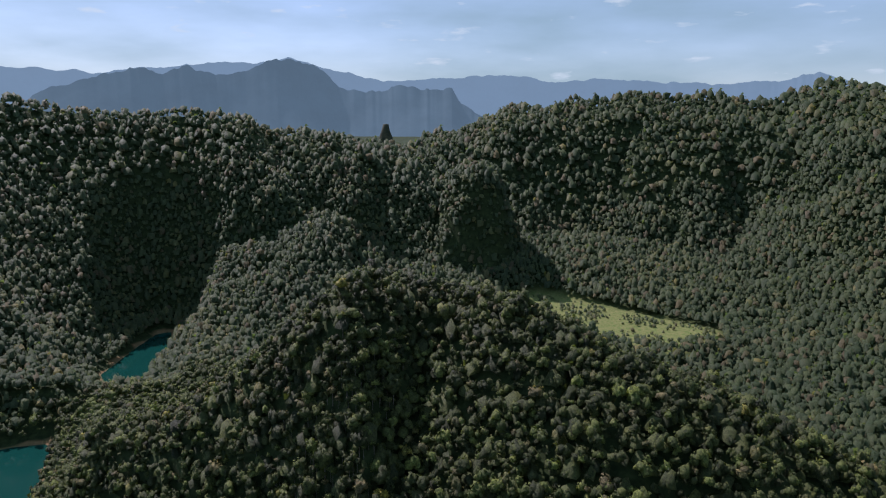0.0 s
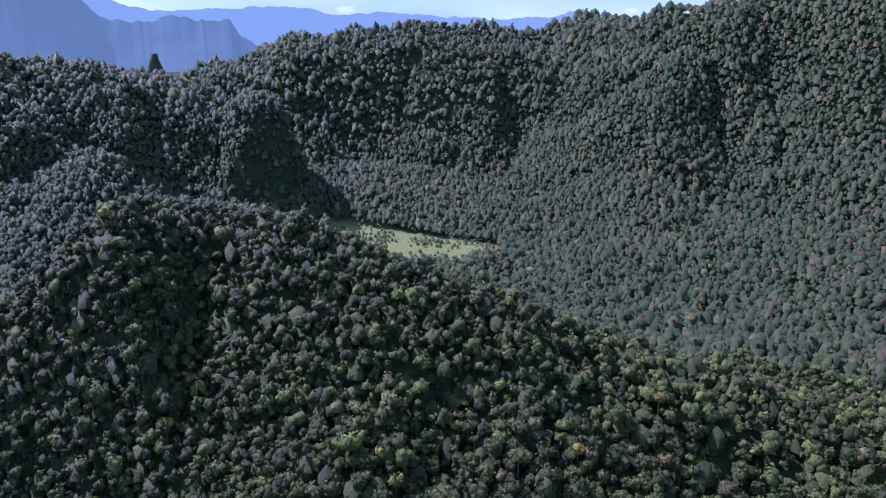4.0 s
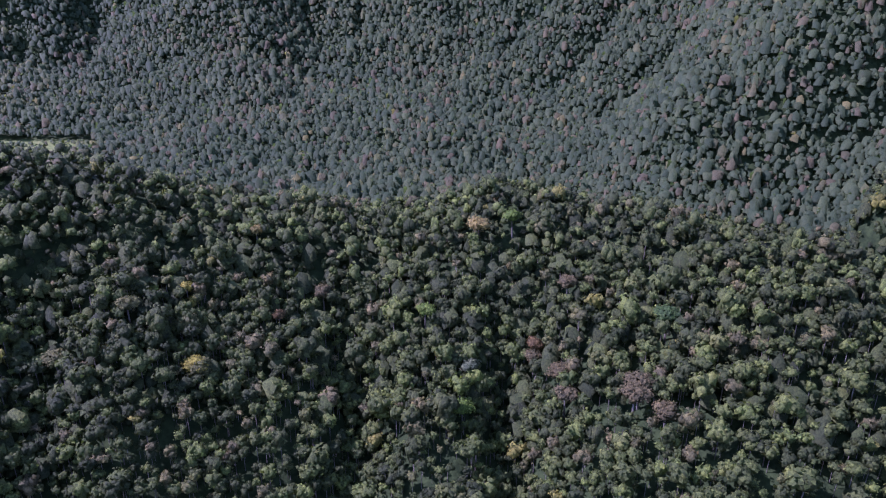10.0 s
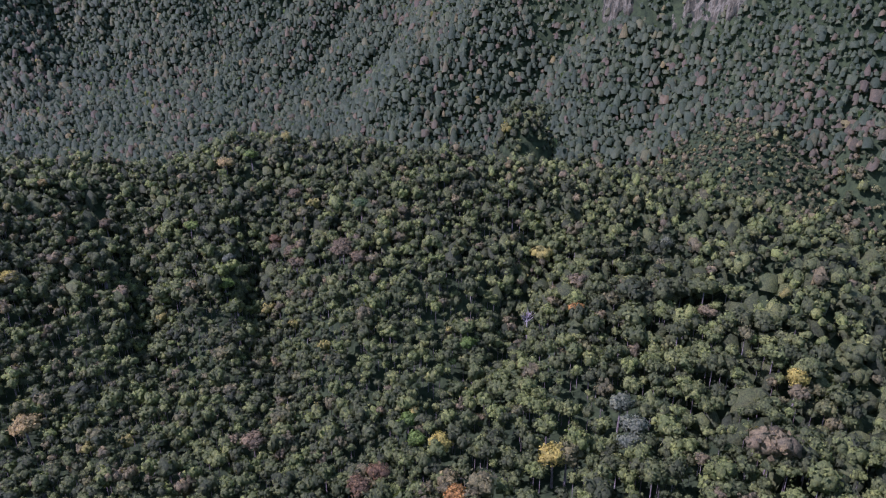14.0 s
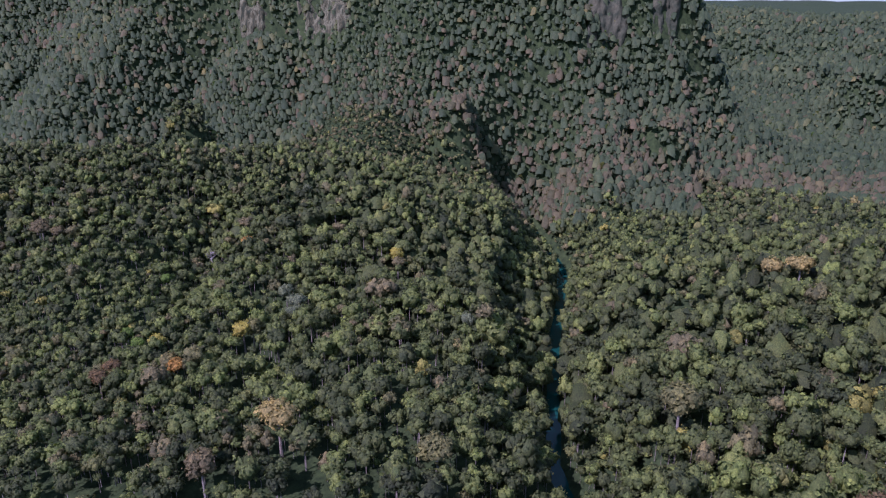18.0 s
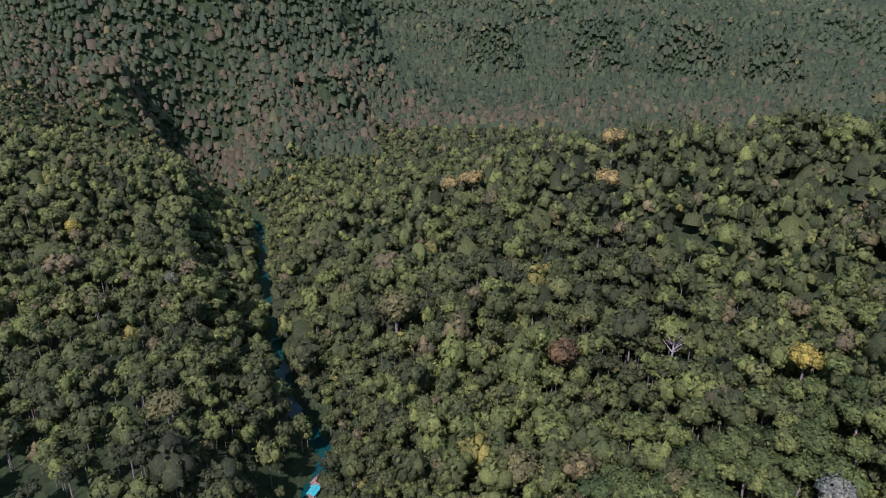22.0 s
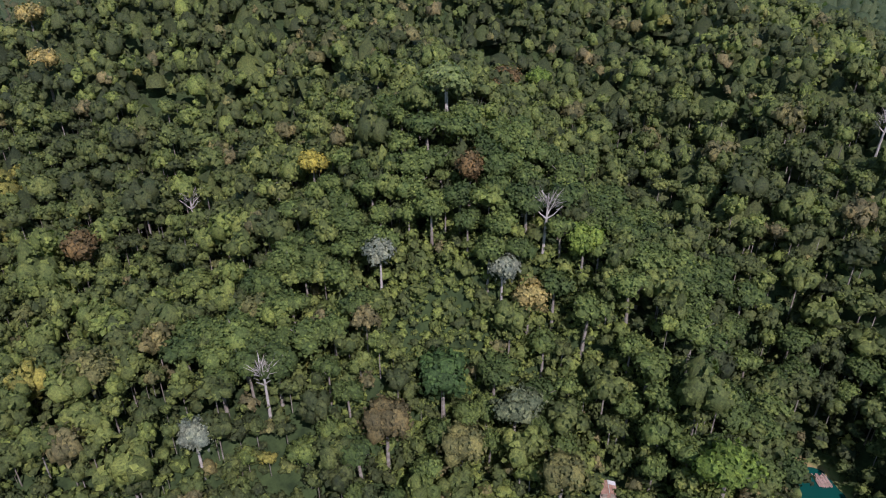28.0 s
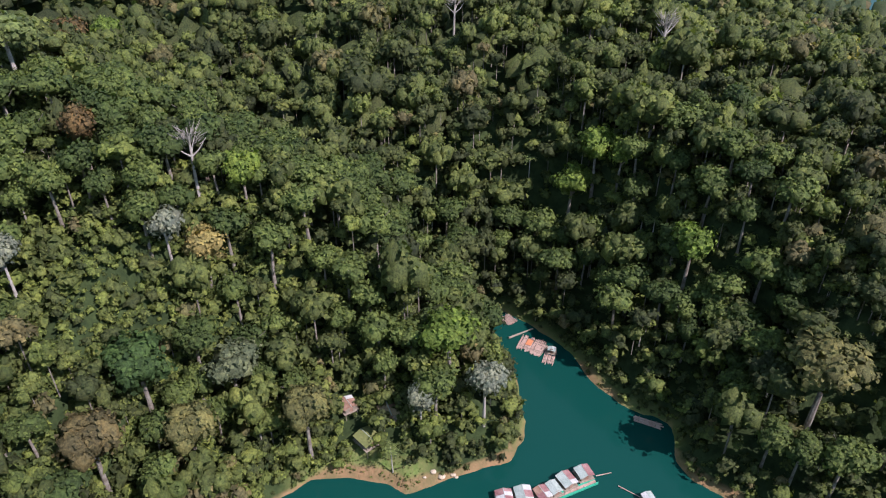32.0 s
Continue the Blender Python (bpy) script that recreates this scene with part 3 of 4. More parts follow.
def build_tree(kind, seed):
    """A tree 18 m high with a crown 5 m in radius, far below the ground until copies of it are set out."""
    g = random.Random(seed)
    bare = kind in ("dead", "bare")
    names = {"dead": "dead_tree", "bare": "leafless_tree", "umbrella": "umbrella_tree"}
    labels = {"yellow": "jungle tree with a bright yellow crown among green neighbours", "lime": "jungle tree with a fresh bright green crown",
              "tan": "jungle tree with a straw-coloured flowering crown", "brown": "jungle tree with a dull brown withering crown", "rust": "jungle tree with rust-red young leaves",
              "green": "round-crowned jungle tree with deep green leaves", "pale": "jungle tree with a pale grey-green crown", "orange": "jungle tree with an orange-yellow autumn crown",
              "olive": "broad jungle tree with an olive green crown", "white": "jungle tree with a silvery white crown", "dead": "tall dead grey tree standing above the canopy",
              "bare": "leafless grey tree with fine bare twigs", "umbrella": "tall tree with a flat pale green umbrella crown", "common": "evergreen jungle tree with a dense green crown"}
    root = new(names.get(kind, "jungle_tree"))
    tagged(root, labels[kind], "tree")
    bark = M_PALE_BARK if bare or kind in ("white", "umbrella") else M_BARK
    lean = (g.uniform(-0.6, 0.6), g.uniform(-0.6, 0.6))
    part("trunk", tube([(0, 0, -1.5), (lean[0] * 0.3, lean[1] * 0.3, 5), (lean[0], lean[1], 12.5), (lean[0], lean[1], 16 if bare else 14)], (0.48, 0.36, 0.24, 0.08), 7), bark, root)
    for k in range(5 if bare else 3):
        a = k * 2.4 + g.uniform(-0.5, 0.5)
        z0, reach = g.uniform(9.5, 13.0), g.uniform(2.4, 3.8)
        tip = (lean[0] + math.cos(a) * reach, lean[1] + math.sin(a) * reach, z0 + g.uniform(2.0, 4.2))
        part("limb", tube([(lean[0] * 0.8, lean[1] * 0.8, z0), (lean[0] + math.cos(a) * reach * 0.45, lean[1] + math.sin(a) * reach * 0.45, z0 + 1.3), tip], (0.2, 0.14, 0.05), 5), bark, root)
    if bare:
        bm = bmesh.new()
        for k in range(90):
            a, r = g.uniform(0, 6.283), g.uniform(0.5, 4.2)
            z0 = 12.2 + g.uniform(0, 3.0)
            p = Vector((lean[0] + math.cos(a) * r * 0.5, lean[1] + math.sin(a) * r * 0.5, z0))
            q = p + Vector((math.cos(a + g.uniform(-0.7, 0.7)) * r * 0.55, math.sin(a + g.uniform(-0.7, 0.7)) * r * 0.55, g.uniform(0.6, 2.6)))
            side = Vector((-math.sin(a), math.cos(a), 0)) * g.uniform(0.05, 0.12)
            v = [bm.verts.new(w) for w in (p - side, p + side, q)]
            w = [bm.verts.new(c) for c in (p - Vector((0, 0, 0.1)), p + Vector((0, 0, 0.1)), q)]
            bm.faces.new(v), bm.faces.new(w)
        part("twigs", bm, bark, root, "fine bare twigs")
    else:
        flat = 0.28 if kind == "umbrella" else 0.6 + 0.3 * g.random()
        tv, tf, _, tn = crown_template(10, 560 if kind == "common" else 620, 0.1 if kind == "common" else 0.092, seed, False, flat, 0.66, rugged=0.3)
        v = tv * 5 + [lean[0], lean[1], 13.4]
        me = mesh_from("crown", v, tf, [LEAVES[kind]], normals=tn)
        part("crown", me, None, root)
    return root


SINGLE = {
    "yellow": [(-44, -418, 4), (-178, -360, 5), (-184, -389, 3.5), (-238, -181, 5), (-255, -148, 5.5), (-325, -97, 4), (-135, 142, 4.5)],
    "lime": [(-239, -197, 4.5), (-283, -205, 4.5), (52, 187, 6), (58, 182, 5), (-45, 145, 4.5), (-121, 271, 5), (-254, -348, 4.5), (-296, -355, 5), (-247, -313, 5), (-235, -189, 4), (4, 124, 7), (70, 148, 6), (45, 187, 6)],
    "tan": [(-284, -360, 6), (-215, -407, 3.5), (-154, -297, 7), (-349, 100, 6), (-355, 88, 5.5), (-301, 156, 6.5), (-338, 175, 6.5), (-193, -100, 8), (-54, 133, 5)],
    "brown": [(-203, -235, 5.5), (-283, -265, 5), (-272, -294, 5), (-276, -302, 5), (-285, -277, 5.5), (-296, -323, 4.5), (-165, -114, 6), (-70, 91, 6.5), (-229, -379, 4.5), (-278, -317, 4), (-281, -275, 6)],
    "rust": [(-280, -319, 4), (-207, -187, 5), (-81, 147, 4.5), (-209, -371, 3), (-216, -188, 4.5), (-186, 90, 6), (-110, 210, 5), (-121, 243, 6)],
    "green": [(-308, -289, 5.5), (-65, 109, 7)],
    "pale": [(-287, -142, 5), (-273, -130, 4.5), (-258, -325, 5), (-369, -166, 4), (-280, -133, 5), (-282, -50, 3.5), (-48, 116, 6)],
    "bare": [(-312, -197, 5), (-186, 132, 5), (-97, 79, 4.5), (82, 227, 6)],
    "orange": [(-317, -178, 4), (-223, -162, 4.5)],
    "olive": [(-258, -145, 5), (-188, -40, 6.5), (-179, -359, 5), (-164, -382, 5), (-141, -381, 5), (-136, 58, 6.5), (-54, 100, 6), (-236, 40, 7.5), (87, 104, 8.5), (-31, 110, 6)],
    "white": [(-104, 62, 4.5), (-90, 117, 4), (-61, 131, 4.2), (-4, 113, 3.4), (12, 117, 4.8)],
    "dead": [(-56, 144, 5), (12, 254, 5)],
    "umbrella": [(-105, 173, 8)],
}

PALMS = [(34.0, 200.0), (63.0, 169.0), (66.0, 166.0), (-32.0, 121.0), (-11.0, 106.0), (-8.0, 224.0), (91.0, 151.0), (-47.0, 123.0)]
tree_rng = random.Random(5)


def set_out(bases, x, y, r, group):
    base = bases[tree_rng.randrange(len(bases))]
    ob = copy_thing(base, pose(x, y, float(ground(x, y)), 0, 0, tree_rng.uniform(0, 360)))
    grow = float(stature(x, y))
    s = r / 5 * (0.35 + 0.65 * grow) * (1.0 if group.endswith("hillside") else 1.12)
    ob.scale = (s, s, (0.5 + 0.5 * s) * (0.1 + 0.9 * grow) * (1.0 if group.endswith("hillside") else 1.15))
    tagged(ob, group=group)
    TAKEN.append((x, y, max(3.0, s * 4), 0))
    return ob


def drop_bases(bases):
    for b in bases:
        for o in (*b.children_recursive, b):
            bpy.data.objects.remove(o)


for kind, places in SINGLE.items():
    bases = [build_tree(kind, 100 + 7 * len(kind) + k) for k in range(2)]
    for x, y, r in places:
        set_out(bases, x, y, r, "trees that stand out")
    drop_bases(bases)


def palm_frond(turn, reach, rise, droop):
    """One feathered frond: a bent rib with leaflets to both sides, as a bmesh."""
    bm = bmesh.new()
    d, side = Vector((math.cos(turn), math.sin(turn), 0)), Vector((-math.sin(turn), math.cos(turn), 0))
    rib = [d * reach * q + Vector((0, 0, rise * q - droop * q * q)) for q in (0.0, 0.25, 0.5, 0.75, 1.0)]
    for a, b, wide in zip(rib, rib[1:], (0.35, 0.6, 0.55, 0.3)):
        for sign in (-1, 1):
            for q in (0.0, 0.5):
                p, r = a.lerp(b, q), a.lerp(b, q + 0.42)
                tip = (p + r) / 2 + side * sign * wide * 1.3 + d * 0.35 - Vector((0, 0, 0.25 * wide))
                bm.faces.new([bm.verts.new(v) for v in ((p, r, tip) if sign > 0 else (r, p, tip))])
    return bm


def build_palm(seed):
    g = random.Random(seed)
    root = tagged(new("palm_tree"), "slender palm with a star of arching green fronds", "palm")
    part("trunk", tube([(0, 0, -1.0), (0.15, 0.1, 4), (0.3, 0.1, 9.0)], (0.2, 0.16, 0.12), 6), M_PALE_BARK, root)
    for k in range(11):
        ob = part("frond", palm_frond(k * 0.571 + g.uniform(-0.15, 0.15), g.uniform(2.4, 3.1), g.uniform(0.6, 2.6), g.uniform(1.6, 2.8)), LEAVES["umbrella"], root)
        ob.location = (0.3, 0.1, 8.9)
    return root


bases = [build_palm(500 + k) for k in range(3)]
for x, y in PALMS:
    ob = copy_thing(bases[tree_rng.randrange(3)], pose(x, y, float(ground(x, y)), 0, 0, tree_rng.uniform(0, 360)))
    tagged(ob, group="palms on the slopes")
    TAKEN.append((x, y, 3.6, 1))
drop_bases(bases)
bases = [build_tree("common", 300 + k) for k in range(6)]
cx, cy = scatter(-125, 95, 78, 205, 7.6)
ok = wooded(cx, cy) & (inside(cx, cy, GLADE) > 1) & (inside(cx, cy, MEADOW) > 2) & (np.hypot(cx - 5, cy) < 215) & (inside(cx, cy, LAKE) > 9)
for x, y in list(zip(cx[ok], cy[ok]))[:290]:
    if all(math.hypot(x - a, y - b) > c for a, b, c, _ in TAKEN):
        set_out(bases, float(x), float(y), tree_rng.uniform(3.6, 6.4), "trees on the hillside")
drop_bases(bases)


# ---- floating houses, rafts and huts ----
def paint(name, a, b, scale=1.2, rough=0.6, metal=0.0):
    return surface(name, a, b, scale, rough, 0.25, None, 0.3, metal)


M_TIN = paint("weathered_tin", (0.34, 0.40, 0.36), (0.46, 0.50, 0.46), 0.6, 0.45, 0.2)
M_RED_TIN = paint("faded_red_tin", (0.24, 0.10, 0.10), (0.36, 0.21, 0.20), 0.6, 0.5, 0.1)
M_WHITE_TIN = paint("pale_tin_sheet", (0.46, 0.45, 0.44), (0.58, 0.56, 0.55), 0.9, 0.5, 0.1)
M_RUST = paint("rusty_brown_tin", (0.24, 0.13, 0.09), (0.36, 0.22, 0.16), 0.9, 0.75)
M_BOARD = paint("grey_boards", (0.20, 0.16, 0.12), (0.33, 0.27, 0.21), 1.5, 0.85)
M_BAMBOO = paint("sun_bleached_bamboo", (0.38, 0.25, 0.20), (0.52, 0.37, 0.31), 0.8, 0.7)
M_NET = paint("green_netting", (0.03, 0.33, 0.20), (0.05, 0.42, 0.27), 2.0, 0.8)
M_TARP = paint("turquoise_tarpaulin", (0.03, 0.36, 0.36), (0.05, 0.46, 0.44), 1.0, 0.4)
M_THATCH = paint("dry_thatch", (0.24, 0.17, 0.10), (0.34, 0.25, 0.14), 1.8, 0.95)
M_MOSS = paint("mossy_thatch", (0.13, 0.15, 0.05), (0.20, 0.20, 0.07), 1.4, 0.95)
M_FLOAT = paint("blue_plastic_float", (0.04, 0.12, 0.26), (0.06, 0.16, 0.32), 2.0, 0.4)
M_ORANGE = paint("orange_tarpaulin", (0.52, 0.17, 0.07), (0.62, 0.25, 0.12), 1.2, 0.5)
M_STONE = paint("pale_boulder", (0.46, 0.36, 0.25), (0.60, 0.50, 0.38), 0.7, 0.9)


def slab(x0, x1, y0, y1, z0, z1, bevel=0.03):
    """A box with softened edges, as a bmesh."""
    bm = bmesh.new()
    bmesh.ops.create_cube(bm, size=1, matrix=Matrix.Translation(((x0 + x1) / 2, (y0 + y1) / 2, (z0 + z1) / 2)) @ Matrix.Diagonal((x1 - x0, y1 - y0, z1 - z0, 1)))
    bmesh.ops.bevel(bm, geom=bm.edges[:], offset=bevel, segments=1, affect="EDGES")
    return bm


def corrugated(x_eave, x_ridge, y0, y1, z_eave, z_ridge, waves):
    """A sheet of corrugated roofing that slopes from the eave up to the ridge."""
    bm = bmesh.new()
    rows = []
    for k in range(waves * 2 + 1):
        y = y0 + (y1 - y0) * k / (waves * 2)
        lift = 0.05 if k % 2 else 0.0
        rows.append([bm.verts.new((x, y, z + lift + d)) for x, z in ((x_eave, z_eave), (x_ridge, z_ridge)) for d in (0, 0.03)])
    for a, b in zip(rows, rows[1:]):
        bm.faces.new((a[0], b[0], b[2], a[2]))
        bm.faces.new((a[1], a[3], b[3], b[1]))
        bm.faces.new((a[0], a[1], b[1], b[0]))
        bm.faces.new((a[2], b[2], b[3], a[3]))
    return bm


def roofed_house(name, label, w, l, sheets, wall_mat, floating=True, high=1.85):
    """A small gabled house: deck, floats or posts, four walls with a doorway panel, and roof sheets, each (side, from, to, material) along the ridge."""
    if floating:
        w, l = w * 0.84, l * 0.84
    h = new(name)
    tagged(h, label, "house", "floating houses" if floating else "huts on the shore")
    base = 0.55 if floating else 0.4
    part("deck", slab(-w / 2 - 0.5, w / 2 + 0.5, -l / 2 - 0.5, l / 2 + 0.5, base - 0.12, base), M_BOARD, h)
    if floating:
        for k in range(4):
            x = -w / 2 + w * (k + 0.5) / 4
            bm = tube([(x, -l / 2 - 0.3, 0.18), (x, l / 2 + 0.3, 0.18)], (0.26, 0.26), 8)
            part("float", bm, M_FLOAT, h)
    else:
        for sx in (-1, 1):
            for sy in (-1, 1):
                part("post", tube([(sx * w / 2, sy * l / 2, -2.5), (sx * w / 2, sy * l / 2, base)], (0.09, 0.09)), M_BOARD, h)
    for sx in (-1, 1):
        part("wall", slab(sx * w / 2 - 0.05, sx * w / 2 + 0.05, -l / 2, l / 2, base, high), wall_mat, h)
    for sy in (-1, 1):
        part("wall", slab(-w / 2 + 0.06, w / 2 - 0.06, sy * l / 2 - 0.05, sy * l / 2 + 0.05, base, high), wall_mat, h)
    part("door", slab(-0.42, 0.42, -l / 2 - 0.09, -l / 2 - 0.055, base + 0.02, base + 1.75, 0.01), M_RUST, h)
    for side, a, b, mat in sheets:
        y0, y1 = -l / 2 - 0.35 + (l + 0.7) * a, -l / 2 - 0.35 + (l + 0.7) * b
        part("roof_sheet", corrugated(side * (w / 2 + 0.45), side * 0.02, y0, y1, high - 0.05, high + w * 0.17, max(3, round((y1 - y0) / 0.35))), mat, h)
    part("ridge_cap", tube([(0, -l / 2 - 0.35, high + w * 0.17 + 0.03), (0, l / 2 + 0.35, high + w * 0.17 + 0.03)], (0.09, 0.09), 6), M_TIN, h)
    return h


def put(ob, x, y, z, turn):
    ob.matrix_world = pose(x, y, z, 0, 0, turn)
    TAKEN.append((x, y, 3.8, 1))
    return ob


T, R, W_, U = M_TIN, M_RED_TIN, M_WHITE_TIN, M_RUST
put(roofed_house("floating_house", "floating house with a faded red and white tin roof", 3.8, 4.6,
                 [(-1, 0, 0.3, R), (-1, 0.3, 0.62, W_), (-1, 0.62, 1, R), (1, 0, 0.25, W_), (1, 0.25, 0.55, R), (1, 0.55, 0.8, W_), (1, 0.8, 1, R)], M_BOARD), 15.2, 97.4, 0, 4)
put(roofed_house("floating_house", "floating house with a grey tin roof and a red patch", 3.9, 5.6, [(-1, 0, 1, T), (1, 0, 0.35, T), (1, 0.35, 0.72, R), (1, 0.72, 1, W_)], M_BOARD), 19.9, 97.8, 0, 6)
put(roofed_house("floating_house", "small floating house with a dull red tin roof", 3.0, 3.8, [(-1, 0, 0.5, R), (-1, 0.5, 1, U), (1, 0, 0.4, W_), (1, 0.4, 1, R)], M_BOARD), 24.4, 98.4, 0, 24)
put(roofed_house("floating_house", "small floating house with a plain grey tin roof", 2.3, 3.7, [(-1, 0, 1, T), (1, 0, 1, T)], M_BOARD), 27.3, 99.8, 0, 24)
put(roofed_house("floating_house", "floating house with pale tin and a faded pink sheet", 3.6, 4.3, [(-1, 0, 1, T), (1, 0, 0.3, W_), (1, 0.3, 1, R)], M_BOARD), 30.8, 102.0, 0, 26)
put(roofed_house("floating_house", "floating house half grey and half red roofed", 3.6, 3.6, [(-1, 0, 1, T), (1, 0, 1, R)], M_BOARD), 35.4, 104.0, 0, 18)
put(roofed_house("floating_house", "lone floating hut with a pale tin roof by a pole", 2.2, 2.4, [(-1, 0, 1, W_), (1, 0, 1, T)], M_BOARD), 49.0, 96.0, 0, 15)

walkway = new("floating_walkway")
tagged(walkway, "floating walkway edged with bright green netting beside the houses", "walkway")
for k in range(9):
    part("plank_raft", slab(-8 + k * 1.78, -6.3 + k * 1.78, -0.75, 0.75, 0.12, 0.32), M_BAMBOO, walkway)
part("netting", slab(-8.1, 8.1, -1.05, -0.78, 0.1, 0.85, 0.05), M_NET, walkway, "bright green netting")
part("netting", slab(-8.1, 8.1, 0.3, 0.75, 0.33, 0.42, 0.02), M_NET, walkway, "bright green netting")
put(walkway, 30.6, 99.3, 0, 22)


def bamboo_raft(label, poles, length, deck=True):
    """Poles side by side, a little uneven, lashed by cross poles."""
    g = random.Random(len(label))
    raft = new("bamboo_raft")
    tagged(raft, label, "raft", "bamboo rafts")
    for k in range(poles):
        x = (k - poles / 2) * 0.34 + g.uniform(-0.06, 0.06)
        a, b = -length / 2 + g.uniform(-0.6, 0.6), length / 2 + g.uniform(-0.6, 0.6)
        part("bamboo_pole", tube([(x, a, 0.12), (x + g.uniform(-0.15, 0.15), b, 0.16)], (0.15, 0.12), 6), M_BAMBOO, raft)
    for y in (-length * 0.3, length * 0.3):
        part("cross_pole", tube([(-poles * 0.18, y, 0.34), (poles * 0.18, y, 0.36)], (0.08, 0.08)), M_BOARD, raft)
    return raft


put(bamboo_raft("wide raft of pink-grey bleached bamboo poles", 22, 6.2), 30.0, 152.6, 0, -28)
put(bamboo_raft("narrow raft of bleached bamboo beside a wider one", 9, 5.6), 32.2, 150.2, 0.02, -40)
put(bamboo_raft("raft of bamboo that carries a small hut", 10, 6.0), 34.6, 147.0, 0, -22)
put(bamboo_raft("old bamboo raft aground in the creek", 11, 4.6), 24.6, 164.8, 0.1, 38)
put(bamboo_raft("drifting logs and bamboo along the bank", 6, 7.5), 56.0, 120.6, 0.05, 62)
tarp = new("tarpaulin")
tagged(tarp, "faded orange tarpaulin spread over a bamboo raft", "tarpaulin")
part("sheet", slab(-0.9, 0.9, -1.4, 1.4, 0.0, 0.08), M_ORANGE, tarp)
put(tarp, 29.5, 153.6, 0.34, -28)
put(roofed_house("raft_hut", "tiny raft hut with a grey tin roof", 1.7, 1.6, [(-1, 0, 1, T), (1, 0, 1, T)], M_BOARD, True, 1.7), 35.3, 148.6, 0.2, -22)


def pole(label, path, r, mat, name="pole"):
    """A long pole or fallen trunk as one object."""
    ob = part(name, tube(path, [r] * (len(path) - 1) + [r * 0.6], 6), mat)
    return tagged(ob, label, name.replace("_", " "))


pole("long bamboo pole afloat at the end of the walkway", [(38.5, 103.8, 0.2), (42.5, 104.6, 0.2)], 0.14, M_BAMBOO, "bamboo_pole")
pole("long pale boom floating beside the lone hut", [(43.2, 100.6, 0.2), (47.6, 97.2, 0.2)], 0.16, M_BAMBOO, "boom")
pole("mooring boom of weathered wood by the rafts", [(23.5, 156.0, 0.3), (31.5, 160.0, 0.3)], 0.35, M_BOARD, "boom")


def at_ground(x, y, dz=0.0):
    return (x, y, float(ground(x, y)) + dz)


def fallen(label, a, b, rise, r):
    p, q = Vector(at_ground(*a, 1.0)), Vector(at_ground(*b, 1.0 + rise))
    return pole(label, [p, (p + q) / 2 + Vector((0, 0, 0.3)), q], r, M_PALE_BARK, "fallen_trunk")


fallen("bleached fallen trunk leaning across the undergrowth", (-20.5, 138.0), (-10.5, 131.5), 5.0, 0.28)
fallen("short bleached fallen trunk in the undergrowth", (-13.0, 127.5), (-10.0, 132.0), 3.5, 0.22)
bow = [Vector(at_ground(24 + 3.2 * math.sin(k * 0.4), 233 + k * 0.4, 10 + 7 * math.sin(0.5 + k * 0.42))) for k in range(6)]
pole("pale bent trunk that arches over the canopy", bow, 0.2, M_PALE_BARK, "bent_trunk")

th = [(-1, 0, 1, M_THATCH), (1, 0, 0.6, M_THATCH), (1, 0.6, 1, M_RUST)]
put(roofed_house("hut", "hut with a rusty brown roof among the trees", 3.2, 3.6, [(-1, 0, 1, M_RUST), (1, 0, 0.7, M_RUST), (1, 0.7, 1, W_)], M_BOARD, False), *at_ground(-22.2, 120.6, 0.9), 30)
put(roofed_house("hut", "hut with a brown thatched roof beside a white tree", 4.0, 4.4, th, M_BOARD, False), *at_ground(-11.8, 117.6, 0.9), 18)
put(roofed_house("hut", "low hut with a mossy green thatched roof on the grass", 4.2, 4.8, [(-1, 0, 1, M_MOSS), (1, 0, 1, M_MOSS)], M_BOARD, False), *at_ground(-17.2, 112.8, 0.7), 40)
put(roofed_house("river_hut", "river hut with a rusty brown roof", 4.2, 5.0, [(-1, 0, 1, M_RUST), (1, 0, 1, M_RUST)], M_BOARD), -190.5, 4.5, 0.2, 52)
put(roofed_house("river_hut", "river hut under a turquoise tarpaulin roof", 3.0, 5.4, [(-1, 0, 1, M_TARP), (1, 0, 1, M_TARP)], M_BOARD), -186.0, 2.5, 0.1, 58)
put(roofed_house("river_hut", "small river hut with a pale tin roof", 2.6, 3.4, [(-1, 0, 1, W_), (1, 0, 1, W_)], M_BOARD), -180.0, -2.2, 0.1, 50)


def boulder(x, y, r, seed):
    g = np.random.default_rng(seed)
    v, f = ICO2
    v = v * (1 + g.uniform(-0.2, 0.2, (len(v), 1))) * [r, r * 0.8, r * 0.5]
    ob = part("boulder", mesh_from("boulder", v, f, [M_STONE]), None)
    ob.location = at_ground(x, y, r * 0.15)
    tagged(ob, "pale sandstone boulder on the clay shore", "rock", "boulders on the shore")


for k, (x, y, r) in enumerate([(-1.2, 105.6, 0.8), (0.8, 104.9, 1.0), (3.6, 105.6, 0.7), (4.4, 105.2, 0.5), (-3.4, 104.4, 0.5), (16, 110.5, 0.5)]):
    boulder(x, y, r, 400 + k)


